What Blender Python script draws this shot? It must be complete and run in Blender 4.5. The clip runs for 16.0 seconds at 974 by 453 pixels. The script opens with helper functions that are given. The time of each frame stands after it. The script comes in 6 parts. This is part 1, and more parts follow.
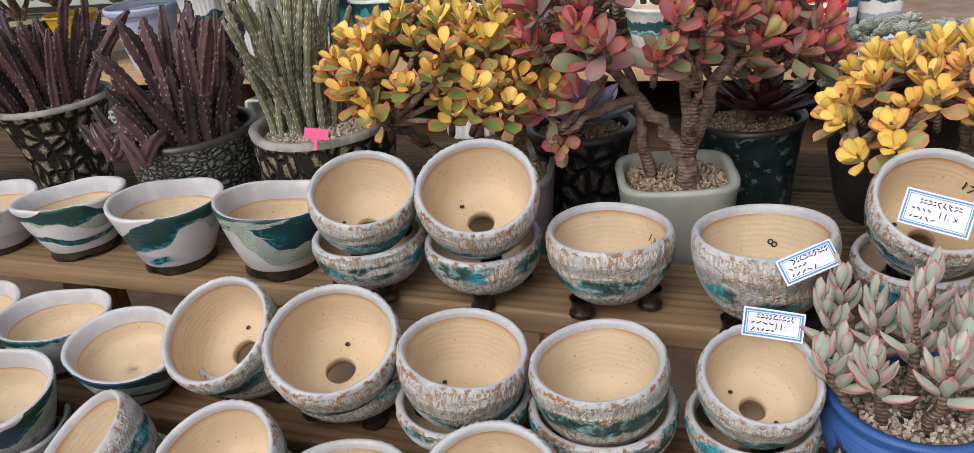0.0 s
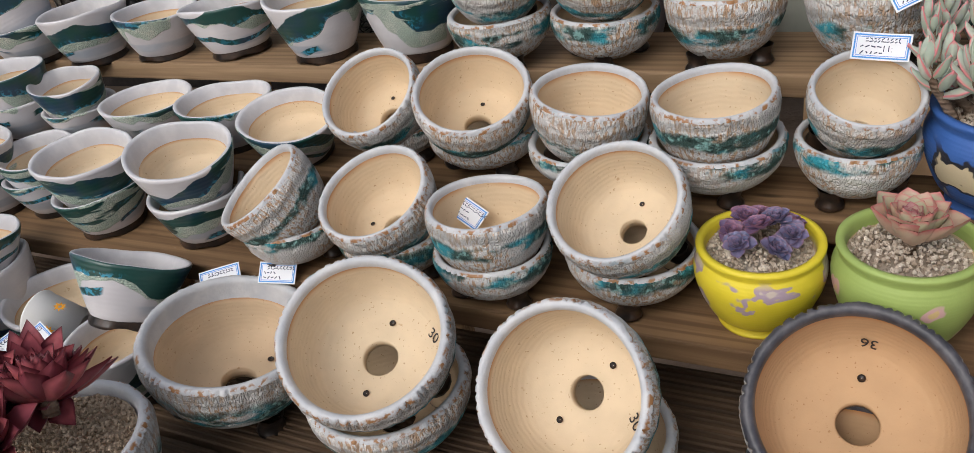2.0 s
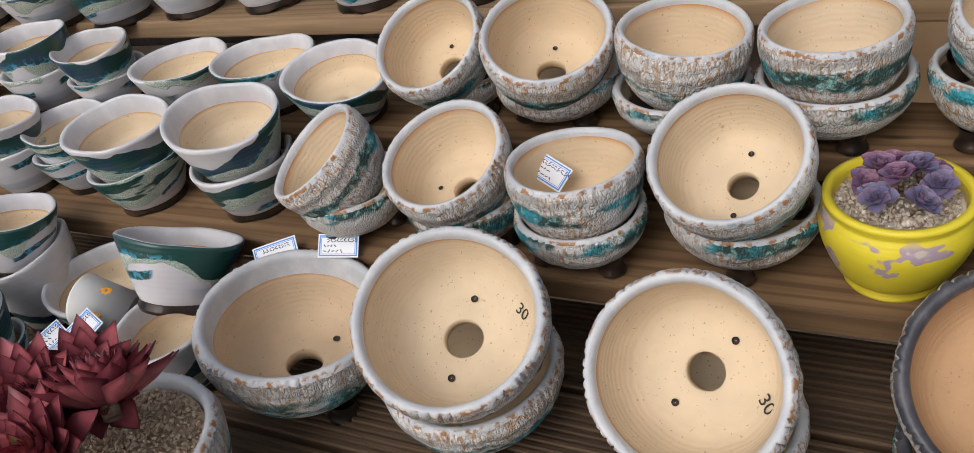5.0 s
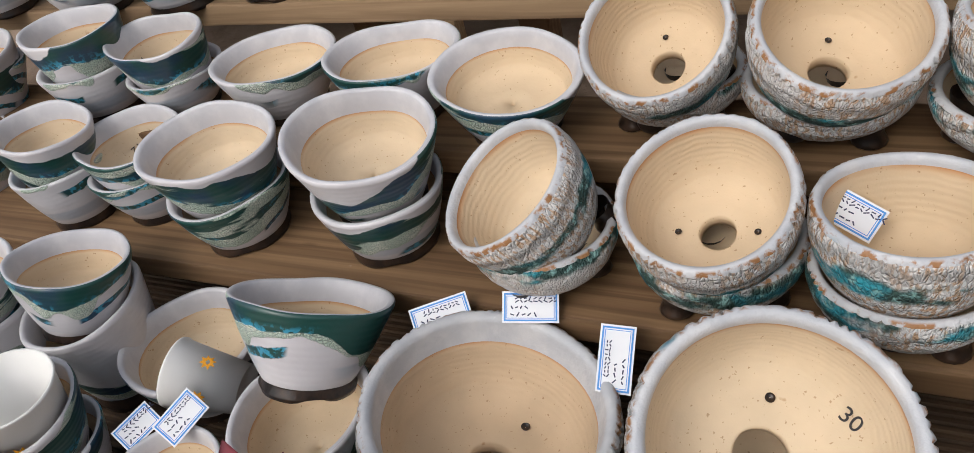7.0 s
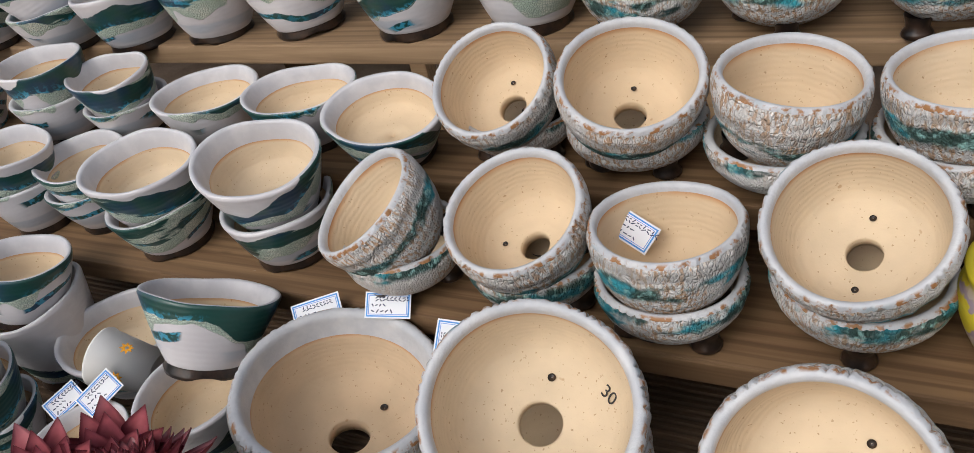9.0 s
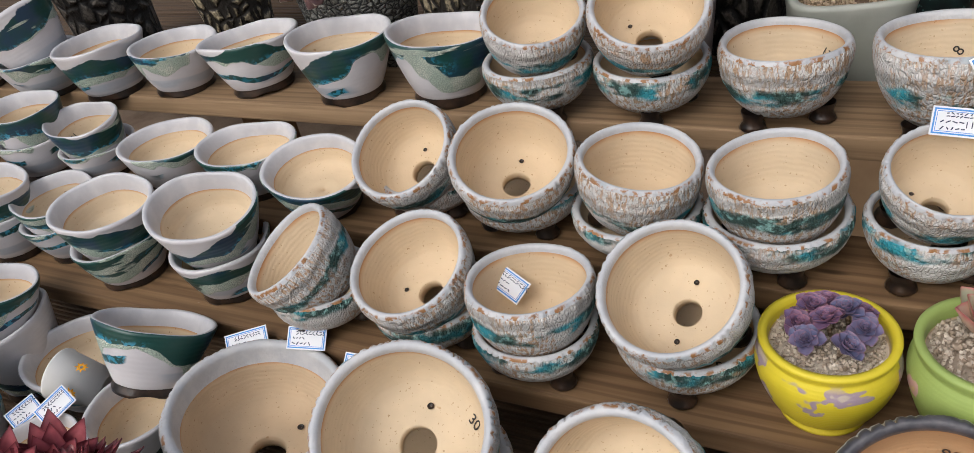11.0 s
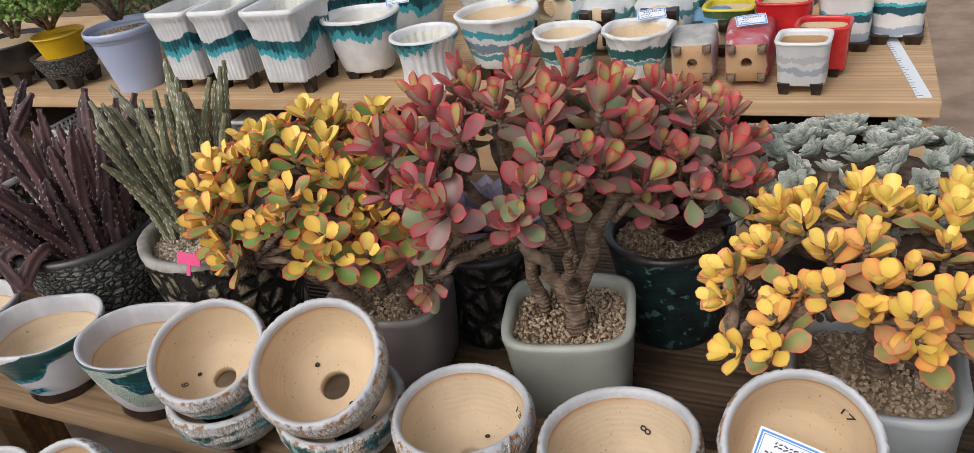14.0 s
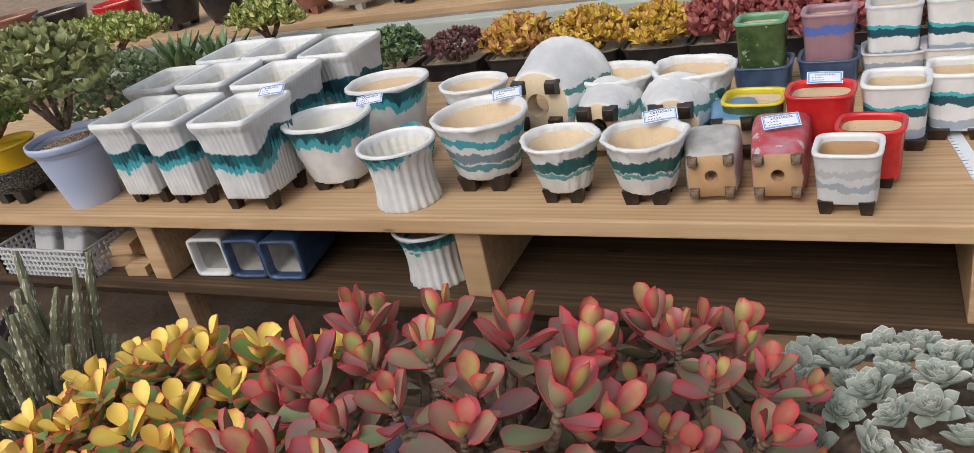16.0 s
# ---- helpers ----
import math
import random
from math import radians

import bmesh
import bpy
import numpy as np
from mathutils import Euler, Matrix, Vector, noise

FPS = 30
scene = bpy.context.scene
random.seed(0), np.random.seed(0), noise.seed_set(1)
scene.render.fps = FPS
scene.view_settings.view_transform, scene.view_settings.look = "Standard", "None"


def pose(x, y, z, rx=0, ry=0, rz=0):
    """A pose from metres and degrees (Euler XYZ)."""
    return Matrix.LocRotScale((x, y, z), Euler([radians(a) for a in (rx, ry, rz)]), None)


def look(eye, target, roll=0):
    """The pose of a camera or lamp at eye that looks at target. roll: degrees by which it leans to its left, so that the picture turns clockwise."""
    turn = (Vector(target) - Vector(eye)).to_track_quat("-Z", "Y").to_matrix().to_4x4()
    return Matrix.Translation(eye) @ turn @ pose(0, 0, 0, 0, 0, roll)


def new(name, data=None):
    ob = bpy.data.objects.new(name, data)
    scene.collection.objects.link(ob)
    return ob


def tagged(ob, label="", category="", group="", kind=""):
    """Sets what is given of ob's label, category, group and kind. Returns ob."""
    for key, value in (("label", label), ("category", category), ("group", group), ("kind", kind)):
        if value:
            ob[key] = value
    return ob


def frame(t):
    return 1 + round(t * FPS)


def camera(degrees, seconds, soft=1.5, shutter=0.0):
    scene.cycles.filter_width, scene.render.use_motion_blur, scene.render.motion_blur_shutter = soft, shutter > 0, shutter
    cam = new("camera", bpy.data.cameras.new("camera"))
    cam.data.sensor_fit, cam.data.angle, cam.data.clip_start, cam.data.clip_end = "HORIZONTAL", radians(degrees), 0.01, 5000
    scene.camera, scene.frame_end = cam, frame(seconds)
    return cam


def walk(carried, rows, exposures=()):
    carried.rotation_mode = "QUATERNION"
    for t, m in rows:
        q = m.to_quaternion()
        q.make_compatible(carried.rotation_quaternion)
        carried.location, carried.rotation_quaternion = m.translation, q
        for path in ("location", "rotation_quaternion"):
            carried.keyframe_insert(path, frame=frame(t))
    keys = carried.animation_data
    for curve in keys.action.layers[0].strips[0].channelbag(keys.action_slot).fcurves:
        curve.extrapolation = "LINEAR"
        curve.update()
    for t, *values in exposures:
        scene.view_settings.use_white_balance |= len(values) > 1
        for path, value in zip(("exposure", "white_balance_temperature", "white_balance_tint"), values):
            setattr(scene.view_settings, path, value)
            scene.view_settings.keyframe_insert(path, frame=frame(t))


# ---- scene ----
cam = camera(61.6, 16.0, soft=0.75)
METRES, EYE, TILT, LEAN, TURN = 1.45, 1.2, -26.0, 5.5, 17.0
ROWS = [
    (0.0, 0.0, 0.0, 0.0, 0.0, 0.0, -0.0),
    (0.5, -0.0002, -0.0219, -0.0434, 1.5, -2.29, -0.43),
    (1.0, -0.0088, -0.0375, -0.0765, 2.98, -4.48, -0.29),
    (1.5, -0.0133, -0.0512, -0.086, 4.69, -5.92, 0.18),
    (2.0, -0.0173, -0.0603, -0.085, 6.53, -6.8, 0.77),
    (2.5, -0.026, -0.0553, -0.0827, 8.32, -7.52, 1.16),
    (3.0, -0.0385, -0.0462, -0.0808, 9.29, -7.9, 1.35),
    (5.5, -0.0744, 0.0043, -0.0764, 7.09, -11.52, 4.11),
    (6.0, -0.1159, 0.0366, -0.0699, 6.8, -12.18, 4.33),
    (6.5, -0.1593, 0.0747, -0.0611, 6.62, -12.75, 4.41),
    (7.0, -0.1894, 0.0989, -0.0575, 6.2, -12.86, 4.32),
    (7.5, -0.1893, 0.1049, -0.0594, 5.93, -12.47, 4.28),
    (8.0, -0.1671, 0.0846, -0.0568, 6.15, -11.74, 4.34),
    (8.5, -0.1314, 0.0583, -0.0575, 7.11, -10.94, 3.99),
    (11.0, -0.0358, -0.0264, -0.0316, 7.52, -8.73, 1.12),
    (11.5, -0.0286, -0.0188, -0.0067, 5.96, -8.11, 1.19),
    (12.0, -0.013, -0.0067, 0.0193, 4.86, -7.51, 1.03),
    (12.5, 0.015, 0.0127, 0.0467, 4.45, -7.13, 0.77),
    (13.0, 0.0622, 0.0378, 0.0782, 4.45, -6.48, 0.42),
    (13.5, 0.102, 0.055, 0.1074, 4.68, -5.71, 0.56),
    (14.0, 0.1206, 0.0624, 0.1229, 5.28, -4.53, 0.71),
    (14.5, 0.1357, 0.1049, 0.1427, 6.58, -3.69, 0.9),
    (15.0, 0.1398, 0.148, 0.1683, 7.22, -3.07, 1.61),
    (15.5, 0.146, 0.1808, 0.1943, 7.26, -2.42, 2.53),
    (16.0, 0.1521, 0.2197, 0.2152, 7.22, -1.98, 2.9),
]
walk(cam, [(t, pose(0, 0, EYE, TILT, LEAN, TURN) @ pose(METRES * x, METRES * y, METRES * z, 90 + pitch, roll, yaw)) for t, x, y, z, yaw, pitch, roll in ROWS])

# ---- world and light: a bright overcast day ----
world = bpy.data.worlds.new("overcast_sky")
scene.world = world
world.use_nodes = True
wt = world.node_tree
sky = wt.nodes.new("ShaderNodeTexSky")
sky.sky_type, sky.sun_disc, sky.sun_elevation, sky.sun_rotation = "NISHITA", False, radians(47), radians(196)
sky.dust_density, sky.ozone_density = 4.0, 1.0
grey_sky = wt.nodes.new("ShaderNodeHueSaturation")
grey_sky.inputs["Saturation"].default_value = 0.42
wt.links.new(sky.outputs[0], grey_sky.inputs["Color"])
wt.links.new(grey_sky.outputs[0], wt.nodes["Background"].inputs["Color"])
wt.nodes["Background"].inputs["Strength"].default_value = 0.162
sun_data = bpy.data.lights.new("sun", "SUN")
sun_data.energy, sun_data.angle, sun_data.color = 0.60, radians(35), (1.0, 0.985, 0.965)
sun_lamp = new("sun", sun_data)
sun_lamp.matrix_world = look((0, 0, 5), (0.28, 0.95, 3.95))


# ---- helpers for materials and meshes ----
class Mat:
    """A node material with short calls for the nodes that it needs."""

    def __init__(self, name, rough=0.6, spec=0.5, metal=0.0):
        self.m = bpy.data.materials.new(name)
        self.m.use_nodes = True
        self.t = self.m.node_tree
        self.b = self.t.nodes["Principled BSDF"]
        self.b.inputs["Roughness"].default_value = rough
        self.b.inputs["Specular IOR Level"].default_value = spec
        self.b.inputs["Metallic"].default_value = metal
        self.co = self.t.nodes.new("ShaderNodeTexCoord").outputs["Object"]
        self.info = self.t.nodes.new("ShaderNodeObjectInfo")

    def set(self, sock, v):
        if hasattr(v, "is_linked"):
            self.t.links.new(v, sock)
        else:
            sock.default_value = v if not isinstance(v, tuple) or len(v) != 3 or sock.type != "RGBA" else (*v, 1)

    def math(self, op, a, b=0.0, c=0.0):
        n = self.t.nodes.new("ShaderNodeMath")
        n.operation = op
        for s, v in zip(n.inputs, (a, b, c)):
            self.set(s, v)
        return n.outputs[0]

    def scaled(self, s, shift=None, co=None):
        n = self.t.nodes.new("ShaderNodeMapping")
        self.set(n.inputs["Vector"], co or self.co)
        n.inputs["Scale"].default_value = s
        if shift is not None:
            c = self.t.nodes.new("ShaderNodeCombineXYZ")
            for i in range(3):
                self.set(c.inputs[i], self.math("MULTIPLY", shift, 7.0 + 5 * i))
            self.set(n.inputs["Location"], c.outputs[0])
        return n.outputs[0]

    def noise(self, scale, detail=4.0, co=None, rough=0.55, dist=0.0):
        n = self.t.nodes.new("ShaderNodeTexNoise")
        n.inputs["Scale"].default_value, n.inputs["Detail"].default_value = scale, detail
        n.inputs["Roughness"].default_value, n.inputs["Distortion"].default_value = rough, dist
        self.set(n.inputs["Vector"], co or self.co)
        return n.outputs[0]

    def cells(self, scale, feature="F1", co=None):
        n = self.t.nodes.new("ShaderNodeTexVoronoi")
        n.feature = feature
        n.inputs["Scale"].default_value = scale
        self.set(n.inputs["Vector"], co or self.co)
        return n.outputs["Distance"]

    def wave(self, scale, dist=2.0, co=None, direction="Z", detail=2.0):
        n = self.t.nodes.new("ShaderNodeTexWave")
        n.bands_direction = direction
        n.inputs["Scale"].default_value, n.inputs["Distortion"].default_value, n.inputs["Detail"].default_value = scale, dist, detail
        self.set(n.inputs["Vector"], co or self.co)
        return n.outputs["Fac"]

    def ramp(self, v, a, b):
        n = self.t.nodes.new("ShaderNodeMapRange")
        n.interpolation_type = "SMOOTHSTEP"
        self.set(n.inputs["Value"], v)
        n.inputs["From Min"].default_value, n.inputs["From Max"].default_value = a, b
        return n.outputs[0]

    def mix(self, f, a, b, mode="MIX"):
        n = self.t.nodes.new("ShaderNodeMix")
        n.data_type, n.blend_type = "RGBA", mode
        self.set(n.inputs["Factor"], f)
        self.set(n.inputs["A"] if n.inputs["A"].type == "RGBA" else n.inputs[6], a)
        self.set(n.inputs[7], b)
        return n.outputs[2]

    def axis(self, i):
        n = self.t.nodes.new("ShaderNodeSeparateXYZ")
        self.set(n.inputs[0], self.co)
        return n.outputs[i]

    def attr(self, name):
        n = self.t.nodes.new("ShaderNodeAttribute")
        n.attribute_name = name
        return n.outputs["Fac"]

    def bump(self, h, strength=0.4, depth=0.002):
        n = self.t.nodes.new("ShaderNodeBump")
        n.inputs["Strength"].default_value, n.inputs["Distance"].default_value = strength, depth
        self.set(n.inputs["Height"], h)
        if self.b.inputs["Normal"].is_linked:
            self.t.links.new(self.b.inputs["Normal"].links[0].from_socket, n.inputs["Normal"])
        self.t.links.new(n.outputs[0], self.b.inputs["Normal"])

    def colour(self, c):
        self.set(self.b.inputs["Base Color"], c)

    def gloss(self, r):
        self.set(self.b.inputs["Roughness"], r)


def mesh_of(name, verts, faces, mats, index=None, smooth=True):
    me = bpy.data.meshes.new(name)
    me.from_pydata([tuple(v) for v in verts], [], faces)
    for m in mats:
        me.materials.append(m.m)
    if index is not None:
        me.polygons.foreach_set("material_index", index)
    me.polygons.foreach_set("use_smooth", [smooth] * len(me.polygons))
    me.update()
    return me


def part(name, me, parent, label="", m=None):
    ob = new(name, me)
    ob.parent = parent
    if m is not None:
        ob.matrix_basis = m
    if label:
        ob["label"] = label
    return ob


def thing(name, m, label, category, group="", kind=""):
    ob = new(name)
    ob.empty_display_size = 0.02
    ob.matrix_basis = m
    return tagged(ob, label, category, group, kind)


def box_data(x0, x1, y0, y1, z0, z1, bevel=0.0):
    bm = bmesh.new()
    bmesh.ops.create_cube(bm, size=1, matrix=Matrix.LocRotScale(((x0 + x1) / 2, (y0 + y1) / 2, (z0 + z1) / 2), None, (x1 - x0, y1 - y0, z1 - z0)))
    if bevel:
        bmesh.ops.bevel(bm, geom=bm.edges[:], offset=bevel, segments=2, affect="EDGES", profile=0.6)
    return bm


def from_bm(name, bm, mats, smooth=False):
    me = bpy.data.meshes.new(name)
    bm.to_mesh(me)
    bm.free()
    for m in mats:
        me.materials.append(m.m)
    me.polygons.foreach_set("use_smooth", [smooth] * len(me.polygons))
    return me


def lathe(profile, segs, shape=None):
    """Rings of (radius, height) turned round z; shape(angle, r, z) bends each point. Open at both ends."""
    verts, faces = [], []
    for r, z in profile:
        for i in range(segs):
            a = 2 * math.pi * i / segs
            rr, zz = shape(a, r, z) if shape else (r, z)
            verts.append((rr * math.cos(a), rr * math.sin(a), zz))
    for k in range(len(profile) - 1):
        for i in range(segs):
            j = (i + 1) % segs
            faces.append((k * segs + i, k * segs + j, (k + 1) * segs + j, (k + 1) * segs + i))
    return verts, faces


def curved(points, n):
    """A smooth run of n rings through a short profile."""
    pts = [Vector((p[0], p[1], 0)) for p in points]
    out = []
    for k in range(len(pts) - 1):
        a, b, c, d = pts[max(k - 1, 0)], pts[k], pts[k + 1], pts[min(k + 2, len(pts) - 1)]
        for s in range(n):
            t = s / n
            v = 0.5 * (2 * b + (c - a) * t + (2 * a - 5 * b + 4 * c - d) * t * t + (3 * b - a - 3 * c + d) * t ** 3)
            out.append((v.x, v.y))
    out.append((pts[-1].x, pts[-1].y))
    return out


def stand(x, y, z, up=(0, 0), spin=0.0, height=0.0):
    """The pose of a pot whose rim's middle is at x, y, z and whose axis leans by up; its origin is height below the rim."""
    n = Vector((up[0], up[1], math.sqrt(max(0.0, 1 - up[0] ** 2 - up[1] ** 2))))
    turn = Vector((0, 0, 1)).rotation_difference(n).to_matrix().to_4x4()
    return Matrix.Translation(Vector((x, y, z)) - n * height) @ turn @ pose(0, 0, 0, 0, 0, spin)


# ---- materials ----
def make_clay(name, tint):
    m = Mat(name, 0.75, 0.25)
    z = m.axis(2)
    rnd = m.info.outputs["Random"]
    big = m.noise(28, 3, m.scaled((1, 1, 1), rnd))
    c = m.mix(m.ramp(big, 0.3, 0.75), tuple(v * 0.93 for v in tint), tuple(min(1, v * 1.06) for v in tint))
    c = m.mix(m.math("MULTIPLY", m.ramp(rnd, 0.0, 1.0), 0.35), c, (tint[0] * 0.98, tint[1] * 0.86, tint[2] * 0.72))
    specks = m.ramp(m.noise(380, 2), 0.66, 0.74)
    c = m.mix(m.math("MULTIPLY", specks, 0.55), c, (0.24, 0.10, 0.03))
    blots = m.ramp(m.noise(90, 2, m.scaled((1, 1, 1), rnd)), 0.74, 0.80)
    c = m.mix(m.math("MULTIPLY", blots, 0.5), c, (0.33, 0.15, 0.05))
    flash = m.attr("lip")
    c = m.mix(m.math("MULTIPLY", flash, m.ramp(m.noise(22, 2, m.scaled((1, 1, 0.3), rnd)), 0.2, 0.55)), c, (0.50, 0.21, 0.065))
    m.colour(c)
    m.bump(m.wave(70, 3.5), 0.13, 0.0013)
    m.bump(m.noise(700, 2), 0.15, 0.0006)
    return m


clay = make_clay("bisque_clay", (0.655, 0.53, 0.372))
clay_tan = make_clay("speckled_tan_clay", (0.60, 0.455, 0.305))
clay_warm = make_clay("orange_clay", (0.50, 0.325, 0.185))

rim_glaze = Mat("white_rim_glaze", 0.38)
rim_glaze.colour(rim_glaze.mix(rim_glaze.ramp(rim_glaze.noise(60, 4), 0.35, 0.75), (0.49, 0.485, 0.51), (0.585, 0.575, 0.59)))
rim_glaze.bump(rim_glaze.noise(180, 3), 0.2, 0.001)

rim_rough = Mat("notched_white_rim_glaze", 0.45)
rust = rim_rough.math("MULTIPLY", rim_rough.ramp(rim_rough.noise(150, 4), 0.47, 0.60), rim_rough.attr("edge"))
cr = rim_rough.mix(rust, rim_rough.mix(rim_rough.ramp(rim_rough.noise(50, 3), 0.35, 0.7), (0.45, 0.46, 0.485), (0.545, 0.545, 0.555)), (0.30, 0.14, 0.05))
cr = rim_rough.mix(rim_rough.math("MULTIPLY", rim_rough.attr("edge"), rim_rough.ramp(rim_rough.noise(17, 2, rim_rough.scaled((1, 1, 1), rim_rough.info.outputs["Random"])), 0.66, 0.76)), cr, (0.03, 0.17, 0.22))
rim_rough.colour(cr)
rim_rough.bump(rim_rough.noise(260, 3), 0.45, 0.0015)


def make_crackle(name, middle, width, dark):
    """White crawled glaze: raised islands, rusty cracks and a teal band that runs round the belly."""
    m = Mat(name, 0.68, 0.35)
    rnd = m.info.outputs["Random"]
    own = m.scaled((1, 1, 1), rnd)
    isl = m.cells(400, "DISTANCE_TO_EDGE", m.scaled((1, 1, 0.62), rnd))
    crack = m.math("MULTIPLY", m.ramp(isl, 0.07, 0.01), m.ramp(m.noise(24, 3, own), 0.35, 0.65))
    c = m.mix(m.ramp(m.noise(45, 4, own), 0.35, 0.7), (0.55, 0.54, 0.53), (0.67, 0.655, 0.64))
    drip = m.ramp(m.noise(1, 4, m.scaled((360, 360, 120), rnd)), 0.47, 0.58)
    drip = m.math("MULTIPLY", drip, m.ramp(m.noise(20, 2, own), 0.32, 0.54))
    c = m.mix(m.math("MULTIPLY", drip, 0.80), c, (0.40, 0.225, 0.10))
    c = m.mix(m.math("MULTIPLY", crack, 0.30), c, (0.30, 0.20, 0.13))
    z = m.math("ADD", m.axis(2), m.math("MULTIPLY", m.math("SUBTRACT", m.noise(24, 5, own, 0.6), 0.5), 0.026))
    z = m.math("SUBTRACT", z, m.math("MULTIPLY", m.math("SUBTRACT", rnd, 0.5), 0.014))
    d = m.math("ABSOLUTE", m.math("SUBTRACT", z, middle))
    band = m.math("MULTIPLY", m.ramp(d, width, width * 0.45), m.ramp(m.noise(26, 4, m.scaled((1, 1, 2.0), rnd)), 0.40, 0.52))
    teal = m.mix(m.ramp(m.noise(30, 3, own), 0.47, 0.63), (0.018, 0.060, 0.052), (0.012, 0.27, 0.34))
    teal = m.mix(m.ramp(m.noise(150, 3, own), 0.5, 0.68), teal, (0.22, 0.42, 0.40))
    c = m.mix(m.math("MULTIPLY", band, dark), c, teal)
    haze = m.ramp(m.math("ABSOLUTE", m.math("SUBTRACT", z, middle + width * 1.35)), width * 0.5, width * 0.2)
    c = m.mix(m.math("MULTIPLY", haze, 0.55), c, (0.22, 0.22, 0.21))
    m.colour(c)
    m.bump(m.wave(26, 9.0, own, "Z", 4.0), 0.45, 0.0025)
    m.bump(m.ramp(isl, 0.0, 0.25), 0.65, 0.0016)
    m.bump(m.noise(60, 3, own), 0.35, 0.003)
    return m


crackle = make_crackle("white_crackle_glaze", 0.044, 0.0105, 0.97)
crackle_green = make_crackle("green_crackle_glaze", 0.046, 0.034, 0.96)
crackle_dark = make_crackle("grey_teal_crackle_glaze", 0.030, 0.045, 0.97)


def make_swirl(name, z1, tilt, width):
    """Smooth lilac-white glaze with a sweeping dark green band, a crusted mint hem below it and a faint grey-blue wash."""
    m = Mat(name, 0.32)
    rnd = m.info.outputs["Random"]
    own = m.scaled((1, 1, 1), rnd)
    other = m.scaled((1, 1, 0.6), m.math("ADD", rnd, 3.7))
    c = m.mix(m.ramp(m.noise(14, 3, own), 0.35, 0.7), (0.53, 0.51, 0.53), (0.65, 0.63, 0.645))
    wash = m.math("MULTIPLY", m.ramp(m.math("ABSOLUTE", m.math("SUBTRACT", m.axis(2), 0.021)), 0.007, 0.004), m.ramp(m.noise(9, 2, own), 0.46, 0.54))
    c = m.mix(m.math("MULTIPLY", wash, 0.7), c, (0.36, 0.40, 0.46))
    sweep = m.math("MULTIPLY", m.math("SUBTRACT", m.noise(8, 1.5, own, 0.4), 0.5), 0.11)
    ragged = m.math("MULTIPLY", m.math("SUBTRACT", m.noise(70, 4, own), 0.5), 0.006)
    slope = m.math("MULTIPLY", m.axis(0), m.math("MULTIPLY", m.math("SUBTRACT", rnd, 0.42), tilt))
    h = m.math("ADD", m.math("ADD", m.axis(2), sweep), m.math("ADD", slope, ragged))
    h = m.math("SUBTRACT", h, z1)
    wide = m.math("MULTIPLY", m.math("ADD", m.ramp(m.noise(13, 2, other), 0.34, 0.62), 0.35), width)
    low = m.math("ADD", h, wide)
    zone = m.math("MULTIPLY", m.ramp(m.math("SUBTRACT", h, wide), 0.0012, 0.0), m.ramp(low, -0.0012, 0.0))
    hem = m.math("MULTIPLY", m.ramp(m.noise(16, 2, other), 0.40, 0.60), 0.015)
    mint = m.math("MULTIPLY", m.ramp(m.math("ADD", low, hem), 0.0, 0.0012), m.ramp(low, 0.0012, 0.0))
    line = m.math("MULTIPLY", m.ramp(m.math("ABSOLUTE", m.math("ADD", h, 0.030)), 0.004, 0.003), m.ramp(m.noise(10, 2, other), 0.50, 0.53))
    streak = m.math("MULTIPLY", zone, m.ramp(m.noise(1, 3, m.scaled((9, 9, 60), m.math("ADD", rnd, 1.3)), 0.5, 0.5), 0.60, 0.63))
    green = m.mix(m.ramp(m.noise(22, 3, own), 0.46, 0.66), (0.012, 0.058, 0.050), (0.016, 0.046, 0.088))
    near = m.math("MULTIPLY", m.ramp(low, 0.009, 0.001), m.ramp(m.noise(190, 3, own), 0.47, 0.58))
    green = m.mix(m.math("MULTIPLY", near, m.ramp(m.noise(20, 2, other), 0.42, 0.56)), green, (0.04, 0.27, 0.40))
    crust = m.cells(420, "DISTANCE_TO_EDGE", own)
    pale = m.mix(m.ramp(crust, 0.0, 0.12), (0.30, 0.38, 0.32), m.mix(m.ramp(m.noise(45, 3, own), 0.4, 0.65), (0.44, 0.52, 0.44), (0.62, 0.64, 0.56)))
    rough_zone = m.math("MAXIMUM", mint, streak)
    c = m.mix(m.math("MAXIMUM", zone, line), c, green)
    c = m.mix(rough_zone, c, pale)
    m.colour(c)
    m.gloss(m.mix(rough_zone, (0.28, 0.28, 0.28), (0.65, 0.65, 0.65)))
    m.bump(m.math("MULTIPLY", rough_zone, m.ramp(crust, 0.0, 0.2)), 0.8, 0.0014)
    m.bump(m.wave(60, 2.0), 0.12, 0.001)
    m.bump(m.noise(38, 3, own), 0.25, 0.003)
    return m


swirl = make_swirl("lilac_white_glaze_with_green_band", 0.056, 0.8, 0.0105)
swirl_low = make_swirl("lilac_white_glaze_with_broad_green_band", 0.055, 0.9, 0.0155)

